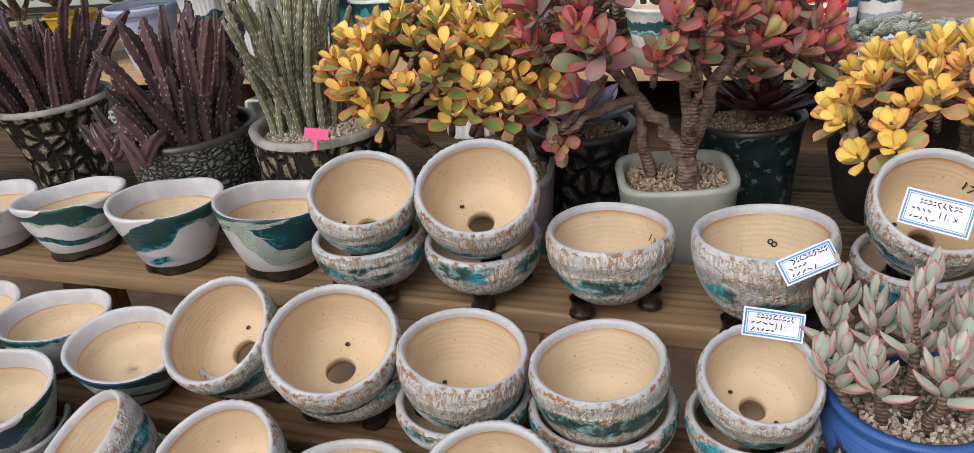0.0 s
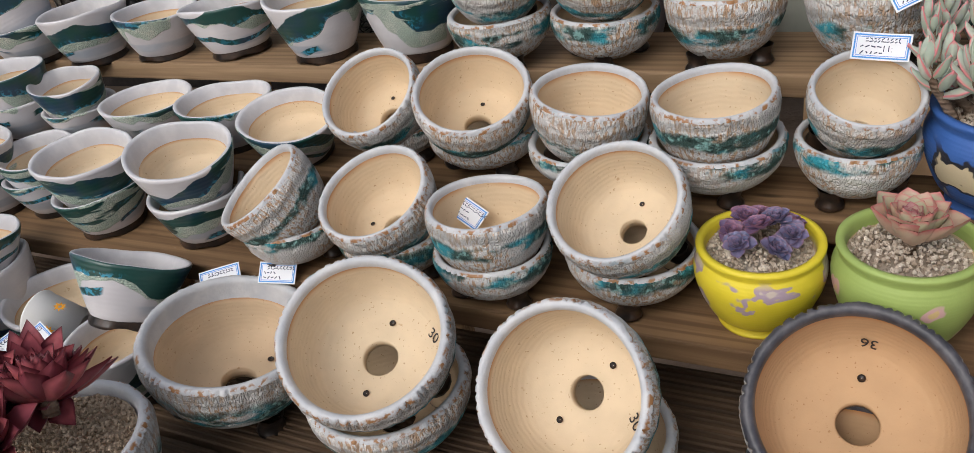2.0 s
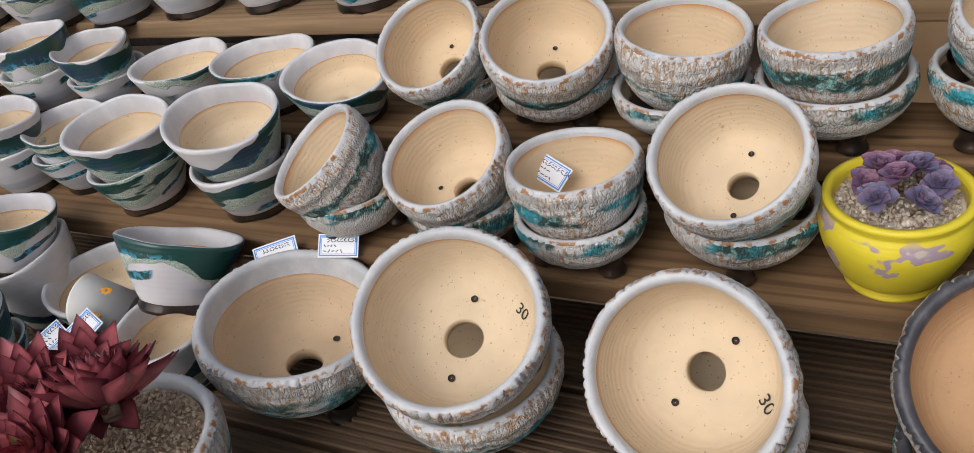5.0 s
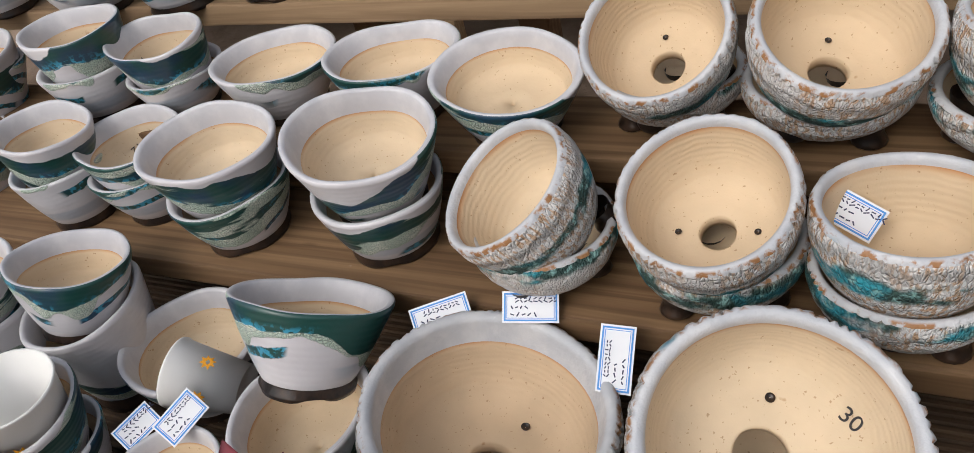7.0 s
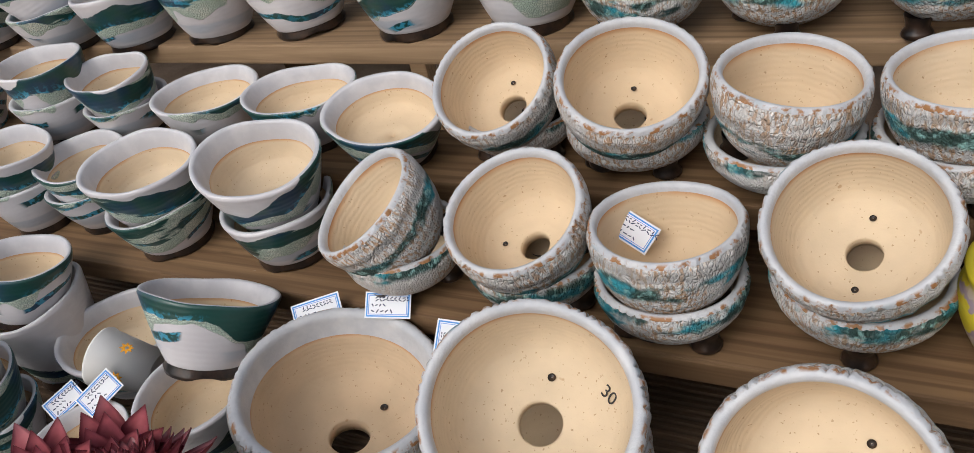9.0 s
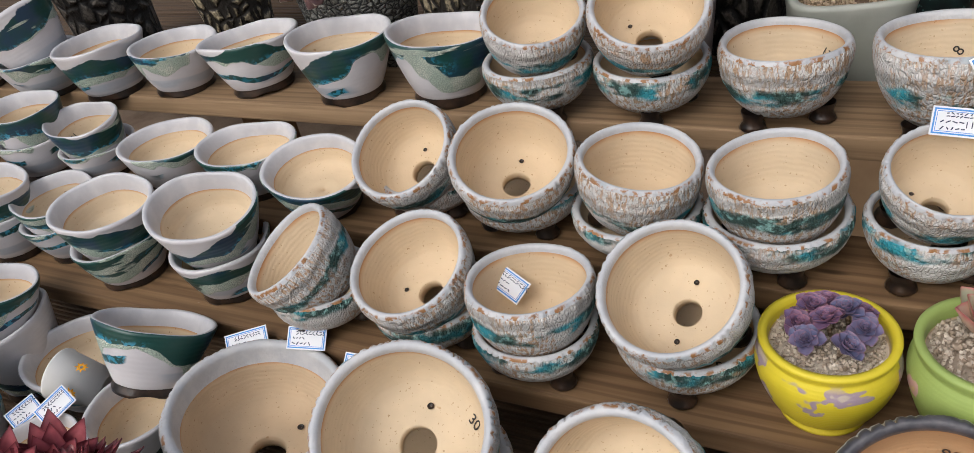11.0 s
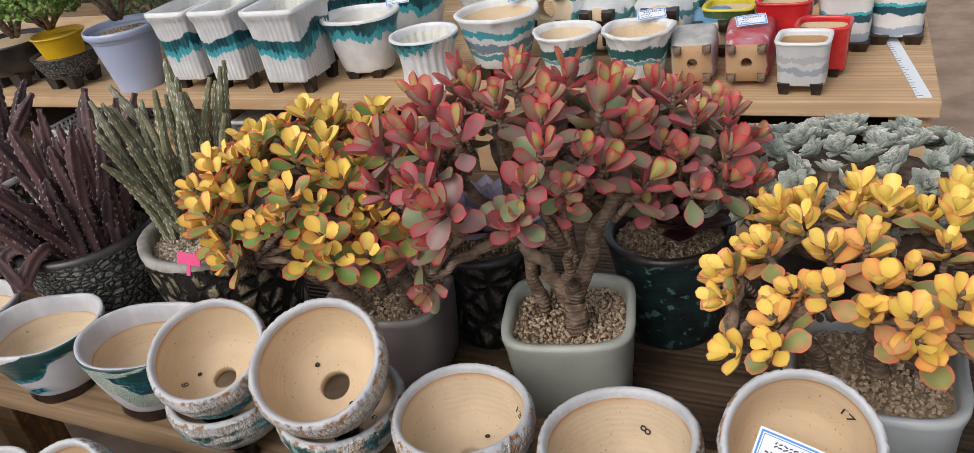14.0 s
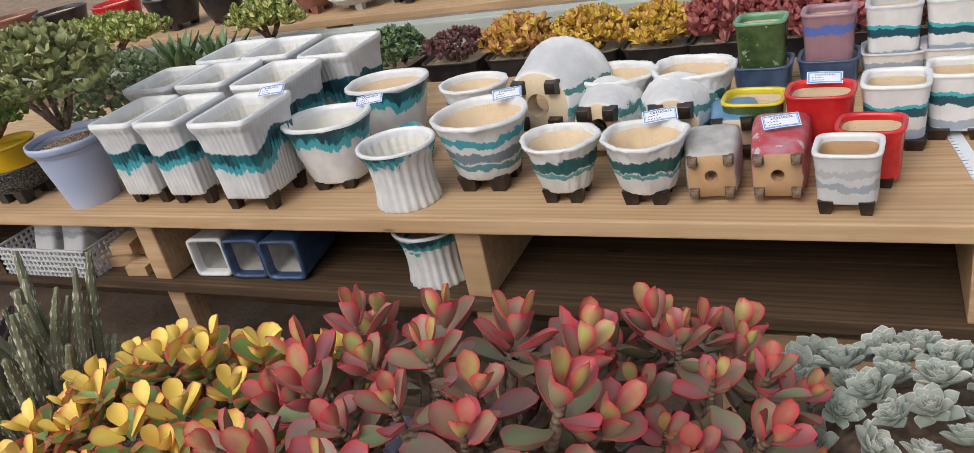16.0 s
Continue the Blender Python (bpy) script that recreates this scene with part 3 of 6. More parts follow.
def vessel(name, m, label, w, d, h, profile, glaze, n=2.0, rim=None, inside=None, wall=0.006, legs=0, leg_h=0.0, leg_w=0.012, leg_mat=None, ribs=0, rib_depth=0.0, wobble=0.0, floor_at=0.3, segs=88, group="", seed=3, hole=False, leg_name="foot"):
    """A pot w by d at its rim and h high. profile: (share of the rim's size, share of the height) from the foot to the rim."""
    pot = thing(name, m, label, "flower pot", group)
    rng = random.Random(seed)
    ph = [rng.uniform(0, 6.28) for _ in range(4)]
    body_h = h - leg_h

    def shape(a, r, z):
        k = squircle(a, n, w / 2, d / 2) if r > 0.3 else min(w, d) / 2
        t = max(0.0, min(1.0, (z - leg_h) / body_h))
        rr = r * k
        if ribs and t < 0.93 and r > 0.5:
            rr += rib_depth * math.cos(ribs * a)
        if wobble:
            rr *= 1 + wobble * (noise.noise(Vector((2.4 * math.cos(a) + seed, 2.4 * math.sin(a), z * 45))) + (0.9 * noise.noise(Vector((7 * math.cos(a) + seed, 7 * math.sin(a), z * 95 + 3 * math.sin(3 * a)))) if wobble > 0.015 else 0))
        return rr, z + (wobble * 0.25 * h * t * math.sin(2 * a + ph[0]) if wobble else 0)

    wr = 1 - 2 * wall / min(w, d)
    out = [(0.02, 0.0)] if not hole else [(0.22, 0.0)]
    out += curved(profile, 4)
    top = profile[-1]
    out += [(top[0] * 0.995, 1.0), (top[0] * (1 + wr) / 2, 1.006), (top[0] * wr, 0.995), (top[0] * wr * 0.985, 0.93), (top[0] * wr * 0.97, 0.86)]
    v, f = lathe([(r, leg_h + z * body_h) for r, z in out], segs, shape)
    k0 = len(out) - 6
    part("body", mesh_of("body", v, f, [glaze, rim or glaze, inside or clay], [1 if i // segs >= k0 else 2 if hole and i // segs == 0 else 0 for i in range(len(f))]), pot)
    foot_r = profile[0][0]
    ins = [(top[0] * wr * 0.968, 0.865), ((top[0] + foot_r) / 2 * wr * 0.94, 0.6), (foot_r * wr * 0.95, floor_at + 0.03), (foot_r * 0.8 * wr, floor_at), (0.22 if hole else 0.02, floor_at)]
    if hole:
        ins += [(0.215, floor_at - 0.01), (0.215, 0.0)]
    v, f = lathe([(r, leg_h + z * body_h) for r, z in ins], segs, shape)
    me = mesh_of("clay_interior", v, f, [inside or clay])
    part("clay_interior", me, pot)
    for i in range(legs):
        a = 2 * math.pi * (i + 0.5) / legs
        k = squircle(a, n, w / 2, d / 2) * foot_r * (0.86 if n > 4 else 0.8)
        bm = box_data(-leg_w / 2, leg_w / 2, -leg_w / 2, leg_w / 2, 0, leg_h + 0.004, 0.001)
        for vert in bm.verts:
            if vert.co.z < leg_h / 2:
                vert.co.x *= 0.72
                vert.co.y *= 0.72
        part(leg_name, from_bm(leg_name, bm, [leg_mat or dark_glaze]), pot, "", pose(k * math.cos(a), k * math.sin(a), 0))
    return pot


def plain_glaze(name, a, b, rough=0.35, scale=30, grain=200, spots=None):
    m = Mat(name, rough)
    c = m.mix(m.ramp(m.noise(scale, 4, m.scaled((1, 1, 1), m.info.outputs["Random"])), 0.32, 0.7), a, b)
    if spots:
        c = m.mix(m.ramp(m.noise(spots[0], 3), spots[1], spots[1] + 0.05), c, spots[2])
    m.colour(c)
    m.bump(m.noise(grain, 3), 0.25, 0.001)
    m.bump(m.wave(55, 1.5), 0.08, 0.001)
    return m


def gravel_mat(name, a, b):
    m = Mat(name, 0.85, 0.2)
    n = m.t.nodes.new("ShaderNodeNewGeometry").outputs["Random Per Island"]
    c = m.mix(n, a, b)
    c = m.mix(m.ramp(m.noise(500, 2), 0.6, 0.8), c, tuple(v * 0.6 for v in a))
    m.colour(c)
    return m


grit = gravel_mat("pale_grit", (0.30, 0.23, 0.17), (0.66, 0.58, 0.49))
grit_tan = gravel_mat("tan_grit", (0.24, 0.17, 0.11), (0.56, 0.44, 0.32))
ICO = [(0, 0, 1), (0.9, 0, 0.3), (0.28, 0.85, 0.3), (-0.72, 0.53, 0.3), (-0.72, -0.53, 0.3), (0.28, -0.85, 0.3), (0.1, 0.1, -0.8)]
ICO_F = [(0, 1, 2), (0, 2, 3), (0, 3, 4), (0, 4, 5), (0, 5, 1), (6, 2, 1), (6, 3, 2), (6, 4, 3), (6, 5, 4), (6, 1, 5)]


def gravel(parent, w, d, z, m, n=2.0, size=0.0026, dome=0.004, seed=1):
    """Loose grit that fills a pot to height z."""
    rng = random.Random(seed)
    verts, faces = [], []
    step = size * 1.5
    for layer, jit in ((0, 0.9), (1, 0.9)):
        x = -w / 2
        while x < w / 2:
            y = -d / 2
            while y < d / 2:
                px, py = x + rng.uniform(-jit, jit) * step / 2, y + rng.uniform(-jit, jit) * step / 2
                r = math.hypot(px, py)
                a = math.atan2(py, px)
                lim = squircle(a, n, w / 2, d / 2)
                y += step * (1 if layer == 0 else 1.7)
                if r > lim - size * 0.7:
                    continue
                s = size * rng.uniform(0.65, 1.15)
                o = Vector((px, py, z + dome * (1 - (r / lim) ** 2) + layer * size * 0.6 * rng.random()))
                t = Euler((rng.uniform(0, 6), rng.uniform(0, 6), rng.uniform(0, 6))).to_matrix()
                k = len(verts)
                q = (rng.uniform(0.7, 1.25), rng.uniform(0.7, 1.2), rng.uniform(0.6, 1))
                verts += [o + t @ Vector((p[0] * s * q[0], p[1] * s * q[1], p[2] * s * q[2])) for p in ICO]
                faces += [tuple(i + k for i in f) for f in ICO_F]
            x += step * (1 if layer == 0 else 1.7)
    k = len(verts)
    ring = 28
    for i in range(ring):
        a = 2 * math.pi * i / ring
        r = squircle(a, n, w / 2, d / 2)
        verts.append((r * math.cos(a), r * math.sin(a), z - size * 0.5))
    faces.append(tuple(range(k, k + ring)))
    ob = part("grit", mesh_of("grit", verts, faces, [m], None, False), parent, "loose pale grit")
    ob["kind"] = "stuff"
    return ob


# ---- plants ----
def leaf_mesh(L, W, T, cup=0.15, point=0.0, lift=0.25, name="leaf", mats=(), nu=8, nv=5):
    """A fleshy leaf along +x, obovate or pointed; attribute edge runs from 0 at the midrib to 1 at the margin."""
    verts, faces, ed = [], [], []
    for side in (1, -1):
        for i in range(nu + 1):
            u = i / nu
            if point:
                wid = 0.42 + 0.58 * math.sin(min(u / 0.62, 1.0) * math.pi / 2) if u < 0.62 else max(0.02, 1 - ((u - 0.62) / 0.38) ** (2.6 - 1.4 * point))
            else:
                wid = max(0.16 * (1 - u), math.sqrt(max(0.0, 1 - ((u - 0.60) / 0.40) ** 2)) if u > 0.60 else 0.16 + 0.84 * math.sin(u / 0.60 * math.pi / 2) ** 1.4)
            for j in range(nv):
                v = 2 * j / (nv - 1) - 1
                x, y = L * u, W / 2 * wid * v
                z = lift * L * u * u + cup * W * (v * v) * wid
                th = T * (1 - v * v) * (0.3 + 0.7 * math.sin(math.pi * min(1, u + 0.08)))
                verts.append((x, y, z + side * th / 2))
                ed.append(max(abs(v) ** 1.6, max(0.0, (u - 0.6) / 0.4) ** 1.6))
    n = (nu + 1) * nv
    for s in (0, 1):
        for i in range(nu):
            for j in range(nv - 1):
                q = (s * n + i * nv + j, s * n + i * nv + j + 1, s * n + (i + 1) * nv + j + 1, s * n + (i + 1) * nv + j)
                faces.append(q[::-1] if s == 0 else q)
    me = mesh_of(name, verts, faces, mats)
    me.attributes.new("edge", "FLOAT", "POINT").data.foreach_set("value", ed)
    return me


def joined(name, pieces, mats):
    """One mesh out of (mesh, matrix, material slot) pieces that carry the attribute edge."""
    verts, faces, ed, idx = [], [], [], []
    for me, mx, slot in pieces:
        k = len(verts)
        verts += [mx @ v.co for v in me.vertices]
        faces += [tuple(i + k for i in p.vertices) for p in me.polygons]
        idx += [slot] * len(me.polygons)
        at = me.attributes.get("edge")
        ed += [d.value for d in at.data] if at else [0.0] * len(me.vertices)
    out = mesh_of(name, verts, faces, mats, idx)
    out.attributes.new("edge", "FLOAT", "POINT").data.foreach_set("value", ed)
    return out


def leaf_mat(name, inner, outer, margin, rough=0.42, width=(0.45, 0.95), speck=None, bloom=0.0):
    m = Mat(name, rough, 0.4)
    e = m.attr("edge")
    rnd = m.info.outputs["Random"]
    n = m.noise(55, 3, m.scaled((1, 1, 1), rnd))
    c = m.mix(m.ramp(m.math("ADD", n, m.math("MULTIPLY", m.math("SUBTRACT", rnd, 0.5), 0.5)), 0.3, 0.7), inner, outer)
    e2 = m.math("ADD", e, m.math("MULTIPLY", m.math("SUBTRACT", n, 0.5), 0.7))
    c = m.mix(m.ramp(e2, *width), c, margin)
    if speck:
        c = m.mix(m.ramp(m.noise(600, 2), 0.62, 0.75), c, speck)
    m.colour(c)
    m.b.inputs["Subsurface Weight"].default_value = 0.08
    m.b.inputs["Subsurface Radius"].default_value = (0.004, 0.003, 0.001)
    m.bump(m.noise(250, 2), 0.08, 0.0006)
    return m


def tube(points, radii, segs=8, lobes=0, depth=0.0, teeth=0.0, pitch=0.008):
    """A swept stem through points; lobes make ribs and teeth a row of bumps on each rib. Returns verts, faces and edge values."""
    pts = [Vector(p) for p in points]
    verts, faces, ed = [], [], []
    run = 0.0
    ref = Vector((0.3, 0.2, 1)).normalized()
    for i, p in enumerate(pts):
        t = (pts[min(i + 1, len(pts) - 1)] - pts[max(i - 1, 0)]).normalized()
        if i:
            run += (p - pts[i - 1]).length
        s = t.cross(ref if abs(t.dot(ref)) < 0.95 else Vector((1, 0, 0))).normalized()
        b = t.cross(s)
        for k in range(segs):
            a = 2 * math.pi * k / segs
            rib = 0.5 + 0.5 * math.cos(lobes * a) if lobes else 0
            bump = teeth * rib ** 3 * max(0.0, math.cos(2 * math.pi * run / pitch)) if teeth else 0
            r = radii[i] * (1 + depth * (rib - 0.5)) + bump
            verts.append(p + (s * math.cos(a) + b * math.sin(a)) * r)
            ed.append((1.0 if bump > teeth * 0.35 else 0.0) if teeth else 0.0)
    for i in range(len(pts) - 1):
        for k in range(segs):
            j = (k + 1) % segs
            faces.append((i * segs + k, i * segs + j, (i + 1) * segs + j, (i + 1) * segs + k))
    faces.append(tuple(range(segs))[::-1])
    faces.append(tuple(range((len(pts) - 1) * segs, len(pts) * segs)))
    return verts, faces, ed


def stem_mesh(name, points, radii, m, segs=8, **kw):
    v, f, e = tube(points, radii, segs, **kw)
    me = mesh_of(name, v, f, [m])
    me.attributes.new("edge", "FLOAT", "POINT").data.foreach_set("value", e)
    return me


def bow(a, b, n=7, sag=0.0, rng=None, wig=0.0):
    a, b = Vector(a), Vector(b)
    out = []
    for i in range(n):
        t = i / (n - 1)
        p = a.lerp(b, t) + Vector((0, 0, 1)) * sag * math.sin(math.pi * t)
        if rng and 0 < i < n - 1:
            p += Vector((rng.uniform(-wig, wig), rng.uniform(-wig, wig), rng.uniform(-wig, wig)))
        out.append(p)
    return out


bark = Mat("grey_brown_bark", 0.8, 0.2)
bark.colour(bark.mix(bark.ramp(bark.noise(90, 4), 0.3, 0.7), (0.10, 0.065, 0.045), (0.26, 0.19, 0.14)))
bark.bump(bark.wave(90, 3.0), 0.5, 0.0015)


def shoot_plan(rng, L, pairs, flat, steep):
    """Crosswise pairs of leaves: broad spread ones below, shorter upright ones cupped round the tip."""
    plan = []
    for k in range(pairs):
        t = k / (pairs - 1)
        size = L * (1.04 - 0.34 * t) * rng.uniform(0.88, 1.12)
        for s in (0, 1):
            yaw = 90 * (k % 2) + 180 * s + rng.uniform(-16, 16)
            rise = flat + (steep - flat) * t ** 0.8 + rng.uniform(-11, 11)
            m = pose(0, 0, 0.27 * L * k, 0, 0, yaw) @ pose(0.0018, 0, 0, 0, -rise, 0) @ pose(0, 0, 0, rng.uniform(-14, 14), 0, 0)
            plan.append((t, m @ Matrix.Scale(size / 0.03, 4)))
    return plan


def jade(name, label, m, shoots, limbs, L, outer, inner, core, seed, pairs=4, single=26, cut=(0.35, 0.75), broad=0.0180, steep=58):
    """A branching jade plant: limbs, and a shoot of fleshy leaves at each tip. Places are relative to m."""
    plant = thing(name, m, label, "plant", "jade plants")
    rng = random.Random(seed)
    kinds = [leaf_mesh(0.03, broad, 0.0056, 0.28, 0, 0.20, "leaf", [mt], 9, 7) for mt in (outer, inner, core)]
    for a, b, r0, r1 in limbs:
        pts = bow(a, b, 8, 0.004, rng, 0.003)
        part("limb", stem_mesh("limb", pts, [r0 + (r1 - r0) * i / 7 for i in range(8)], bark, 9), plant)
    tips = [Vector(b) for a, b, _, _ in limbs]
    whole, rest = [], []
    for v in range(5):
        pl = shoot_plan(rng, L, pairs, 2, steep)
        whole.append(joined("shoot", [(kinds[0 if t < cut[0] else 1 if t < cut[1] else 2], mx, 0 if t < cut[0] else 1 if t < cut[1] else 2) for t, mx in pl], [outer, inner, core]))
    for i, (x, y, z, dx, dy, dz, s) in enumerate(shoots):
        up = Vector((dx, dy, dz)).normalized()
        mx = Matrix.Translation((x, y, z)) @ Vector((0, 0, 1)).rotation_difference(up).to_matrix().to_4x4() @ pose(0, 0, 0, 0, 0, rng.uniform(0, 180)) @ Matrix.Scale(s, 4)
        near = min(tips, key=lambda q: (q - Vector((x, y, z))).length)
        if i < single:
            stalk = part("shoot", stem_mesh("shoot", [(0, 0, -0.02), (0, 0, -0.008), (0, 0, 0.012), (0, 0, 0.02)], [0.003, 0.003, 0.0022, 0.001], bark, 6), plant, "", mx)
            for t, lm in shoot_plan(rng, L, pairs, 2, steep):
                part("leaf", kinds[0 if t < cut[0] else 1 if t < cut[1] else 2], stalk, "", lm)
        else:
            rest.append((whole[i % 5], mx))
        if (near - Vector((x, y, z))).length > 0.012:
            part("twig", stem_mesh("twig", bow(near, (x, y, z), 5, 0.002, rng, 0.002), [0.004, 0.0038, 0.0034, 0.003, 0.0027], bark, 6), plant)
    verts, faces, ed, idx = [], [], [], []
    for me, mx in rest:
        k = len(verts)
        verts += [mx @ v.co for v in me.vertices]
        faces += [tuple(q + k for q in p.vertices) for p in me.polygons]
        idx += [p.material_index for p in me.polygons]
        ed += [d.value for d in me.attributes["edge"].data]
    far = mesh_of("foliage", verts, faces, [outer, inner, core], idx)
    far.attributes.new("edge", "FLOAT", "POINT").data.foreach_set("value", ed)
    part("foliage", far, plant)["kind"] = "stuff"
    return plant


def crown(n, cx, cy, cz, rx, ry, rz, seed, low=-0.35, size=(0.85, 1.15)):
    """Shoots spread evenly over the upper shell of an ellipsoid."""
    rng = random.Random(seed)
    out = []
    for i in range(n):
        t = low + (1 - low) * (i + 0.5) / n
        a = 2.39996 * i + rng.uniform(-0.25, 0.25)
        q = math.sqrt(max(0.0, 1 - t * t))
        depth = rng.uniform(0.74, 1.08)
        d = Vector((q * math.cos(a), q * math.sin(a), t))
        up = Vector((d.x * 0.62 + rng.uniform(-0.15, 0.15), d.y * 0.62 + rng.uniform(-0.15, 0.15), max(0.25, d.z) + 0.5))
        out.append((cx + rx * d.x * depth, cy + ry * d.y * depth, cz + rz * d.z * depth, up.x, up.y, up.z, rng.uniform(*size)))
    out.sort(key=lambda s: s[1])
    return out


def rosette_mesh(name, R, leaves, L, W, T, mats, seed, rise=(8, 78), point=0.6, cup=0.22, lift=0.35):
    rng = random.Random(seed)
    base = leaf_mesh(L, W, T, cup, point, lift, "leaf", [mats[0]])
    pieces = []
    for i in range(leaves):
        t = i / max(1, leaves - 1)
        s = 1 - 0.72 * t
        el = rise[0] + (rise[1] - rise[0]) * t + rng.uniform(-5, 5)
        mx = pose(0, 0, R * 0.22 * t, 0, 0, 137.5 * i + rng.uniform(-6, 6)) @ pose(R * 0.05 * (1 - t), 0, 0, 0, -el, 0) @ Matrix.Scale(s, 4)
        pieces.append((base, mx, 0 if t < 0.6 or len(mats) == 1 else 1))
    return joined(name, pieces, mats)


def rosette_parts(plant, leaves, L, W, T, mats, seed, m, rise=(8, 78), point=0.6, cup=0.22, lift=0.35, name="rosette"):
    """A rosette whose leaves are pieces of their own."""
    rng = random.Random(seed)
    kinds = [leaf_mesh(L, W, T, cup, point, lift, "leaf", [mt]) for mt in mats]
    core = part(name, stem_mesh(name, [(0, 0, -0.012), (0, 0, 0), (0, 0, L * 0.2)], [L * 0.12, L * 0.12, L * 0.05], bark, 8), plant, "", m)
    for i in range(leaves):
        t = i / max(1, leaves - 1)
        s = 1 - 0.70 * t
        el = rise[0] + (rise[1] - rise[0]) * t + rng.uniform(-5, 5)
        part("leaf", kinds[0 if t < 0.6 or len(mats) == 1 else 1], core, "", pose(0, 0, L * 0.25 * t, 0, 0, 137.5 * i + rng.uniform(-6, 6)) @ pose(L * 0.06 * (1 - t), 0, 0, 0, -el, 0) @ Matrix.Scale(s, 4))
    return core


# ---- plant colours ----
yj_out = leaf_mat("green_leaf_red_margin", (0.17, 0.275, 0.070), (0.36, 0.345, 0.105), (0.72, 0.105, 0.088), width=(0.42, 1.0))
yj2_in = leaf_mat("amber_yellow_leaf", (0.84, 0.62, 0.130), (0.83, 0.46, 0.140), (0.80, 0.24, 0.120), width=(0.4, 1.2))
yj_in = leaf_mat("yellow_leaf_coral_margin", (0.80, 0.62, 0.130), (0.79, 0.48, 0.130), (0.78, 0.17, 0.100), width=(0.45, 1.1))
yj_core = leaf_mat("pale_yellow_leaf", (0.86, 0.65, 0.150), (0.86, 0.57, 0.130), (0.85, 0.42, 0.120), width=(0.5, 1.4))
yj2_out = leaf_mat("olive_leaf_orange_margin", (0.26, 0.285, 0.100), (0.54, 0.315, 0.140), (0.74, 0.20, 0.120), width=(0.4, 1.15))
rj_out = leaf_mat("grey_plum_leaf_red_margin", (0.185, 0.230, 0.115), (0.29, 0.170, 0.165), (0.47, 0.075, 0.100), width=(0.5, 1.2))
rj_in = leaf_mat("crimson_leaf", (0.30, 0.225, 0.140), (0.40, 0.130, 0.145), (0.58, 0.045, 0.070), width=(0.35, 1.1))
rj_core = leaf_mat("green_red_core_leaf", (0.42, 0.38, 0.130), (0.48, 0.150, 0.120), (0.58, 0.050, 0.070), width=(0.3, 1.1))
stapelia_skin = leaf_mat("dusky_purple_stem", (0.050, 0.030, 0.033), (0.135, 0.074, 0.074), (0.42, 0.36, 0.34), 0.6, (0.5, 0.9))
rod_skin = leaf_mat("grey_green_stem", (0.15, 0.15, 0.085), (0.26, 0.255, 0.165), (0.66, 0.63, 0.54), 0.75, (0.35, 0.8), (0.56, 0.54, 0.45))
burgundy_leaf = leaf_mat("burgundy_leaf", (0.21, 0.050, 0.066), (0.40, 0.105, 0.120), (0.13, 0.024, 0.034), 0.28)
burgundy_core = leaf_mat("rose_green_core_leaf", (0.17, 0.11, 0.06), (0.26, 0.035, 0.055), (0.20, 0.015, 0.025), 0.35)
grey_leaf = leaf_mat("powdery_grey_green_leaf", (0.33, 0.375, 0.325), (0.45, 0.48, 0.425), (0.72, 0.67, 0.62), 0.75, (0.72, 1.05))
lilac_leaf = leaf_mat("powdery_violet_leaf", (0.15, 0.105, 0.20), (0.21, 0.11, 0.19), (0.34, 0.16, 0.21), 0.5, (0.5, 1.1))
blue_leaf = leaf_mat("slate_blue_leaf", (0.11, 0.12, 0.22), (0.155, 0.135, 0.23), (0.27, 0.16, 0.23), 0.5, (0.5, 1.1))
agave_leaf = leaf_mat("sage_pink_leaf", (0.36, 0.35, 0.23), (0.50, 0.33, 0.25), (0.48, 0.14, 0.14), 0.5, (0.55, 1.1))
agave_core = leaf_mat("pink_core_leaf", (0.40, 0.33, 0.24), (0.45, 0.24, 0.24), (0.36, 0.10, 0.12), 0.5, (0.5, 1.1))
dark_rosette = leaf_mat("dark_purple_leaf", (0.06, 0.018, 0.028), (0.11, 0.03, 0.04), (0.15, 0.05, 0.05), 0.4)
red_rosette = leaf_mat("coral_red_leaf", (0.45, 0.12, 0.09), (0.55, 0.17, 0.12), (0.55, 0.05, 0.05), 0.45)
finger_leaf = leaf_mat("silvery_finger_leaf", (0.36, 0.43, 0.35), (0.48, 0.52, 0.44), (0.70, 0.24, 0.26), 0.65, (0.66, 1.0))
silver_rosette = leaf_mat("silver_lilac_leaf", (0.42, 0.42, 0.52), (0.50, 0.47, 0.58), (0.42, 0.33, 0.42), 0.7)


# ---- pots of the tall plants on the top level ----
def lava_mat(name, cell, stone, dark, stretch=1.0, gap=(0.10, 0.24)):
    """Dark pitted or cobbled crust with pale raised stones."""
    m = Mat(name, 0.6, 0.35)
    own = m.scaled((1, 1, stretch), m.info.outputs["Random"])
    e = m.cells(cell, "DISTANCE_TO_EDGE", own)
    n = m.noise(cell * 6, 4, own)
    c = m.mix(m.ramp(m.math("ADD", e, m.math("MULTIPLY", m.math("SUBTRACT", n, 0.5), 0.25)), *gap), dark, m.mix(m.ramp(n, 0.35, 0.62), tuple(v * 0.45 for v in stone), stone))
    m.colour(c)
    m.bump(m.ramp(e, 0.03, 0.30), 1.0, 0.006)
    m.bump(n, 0.6, 0.003)
    return m


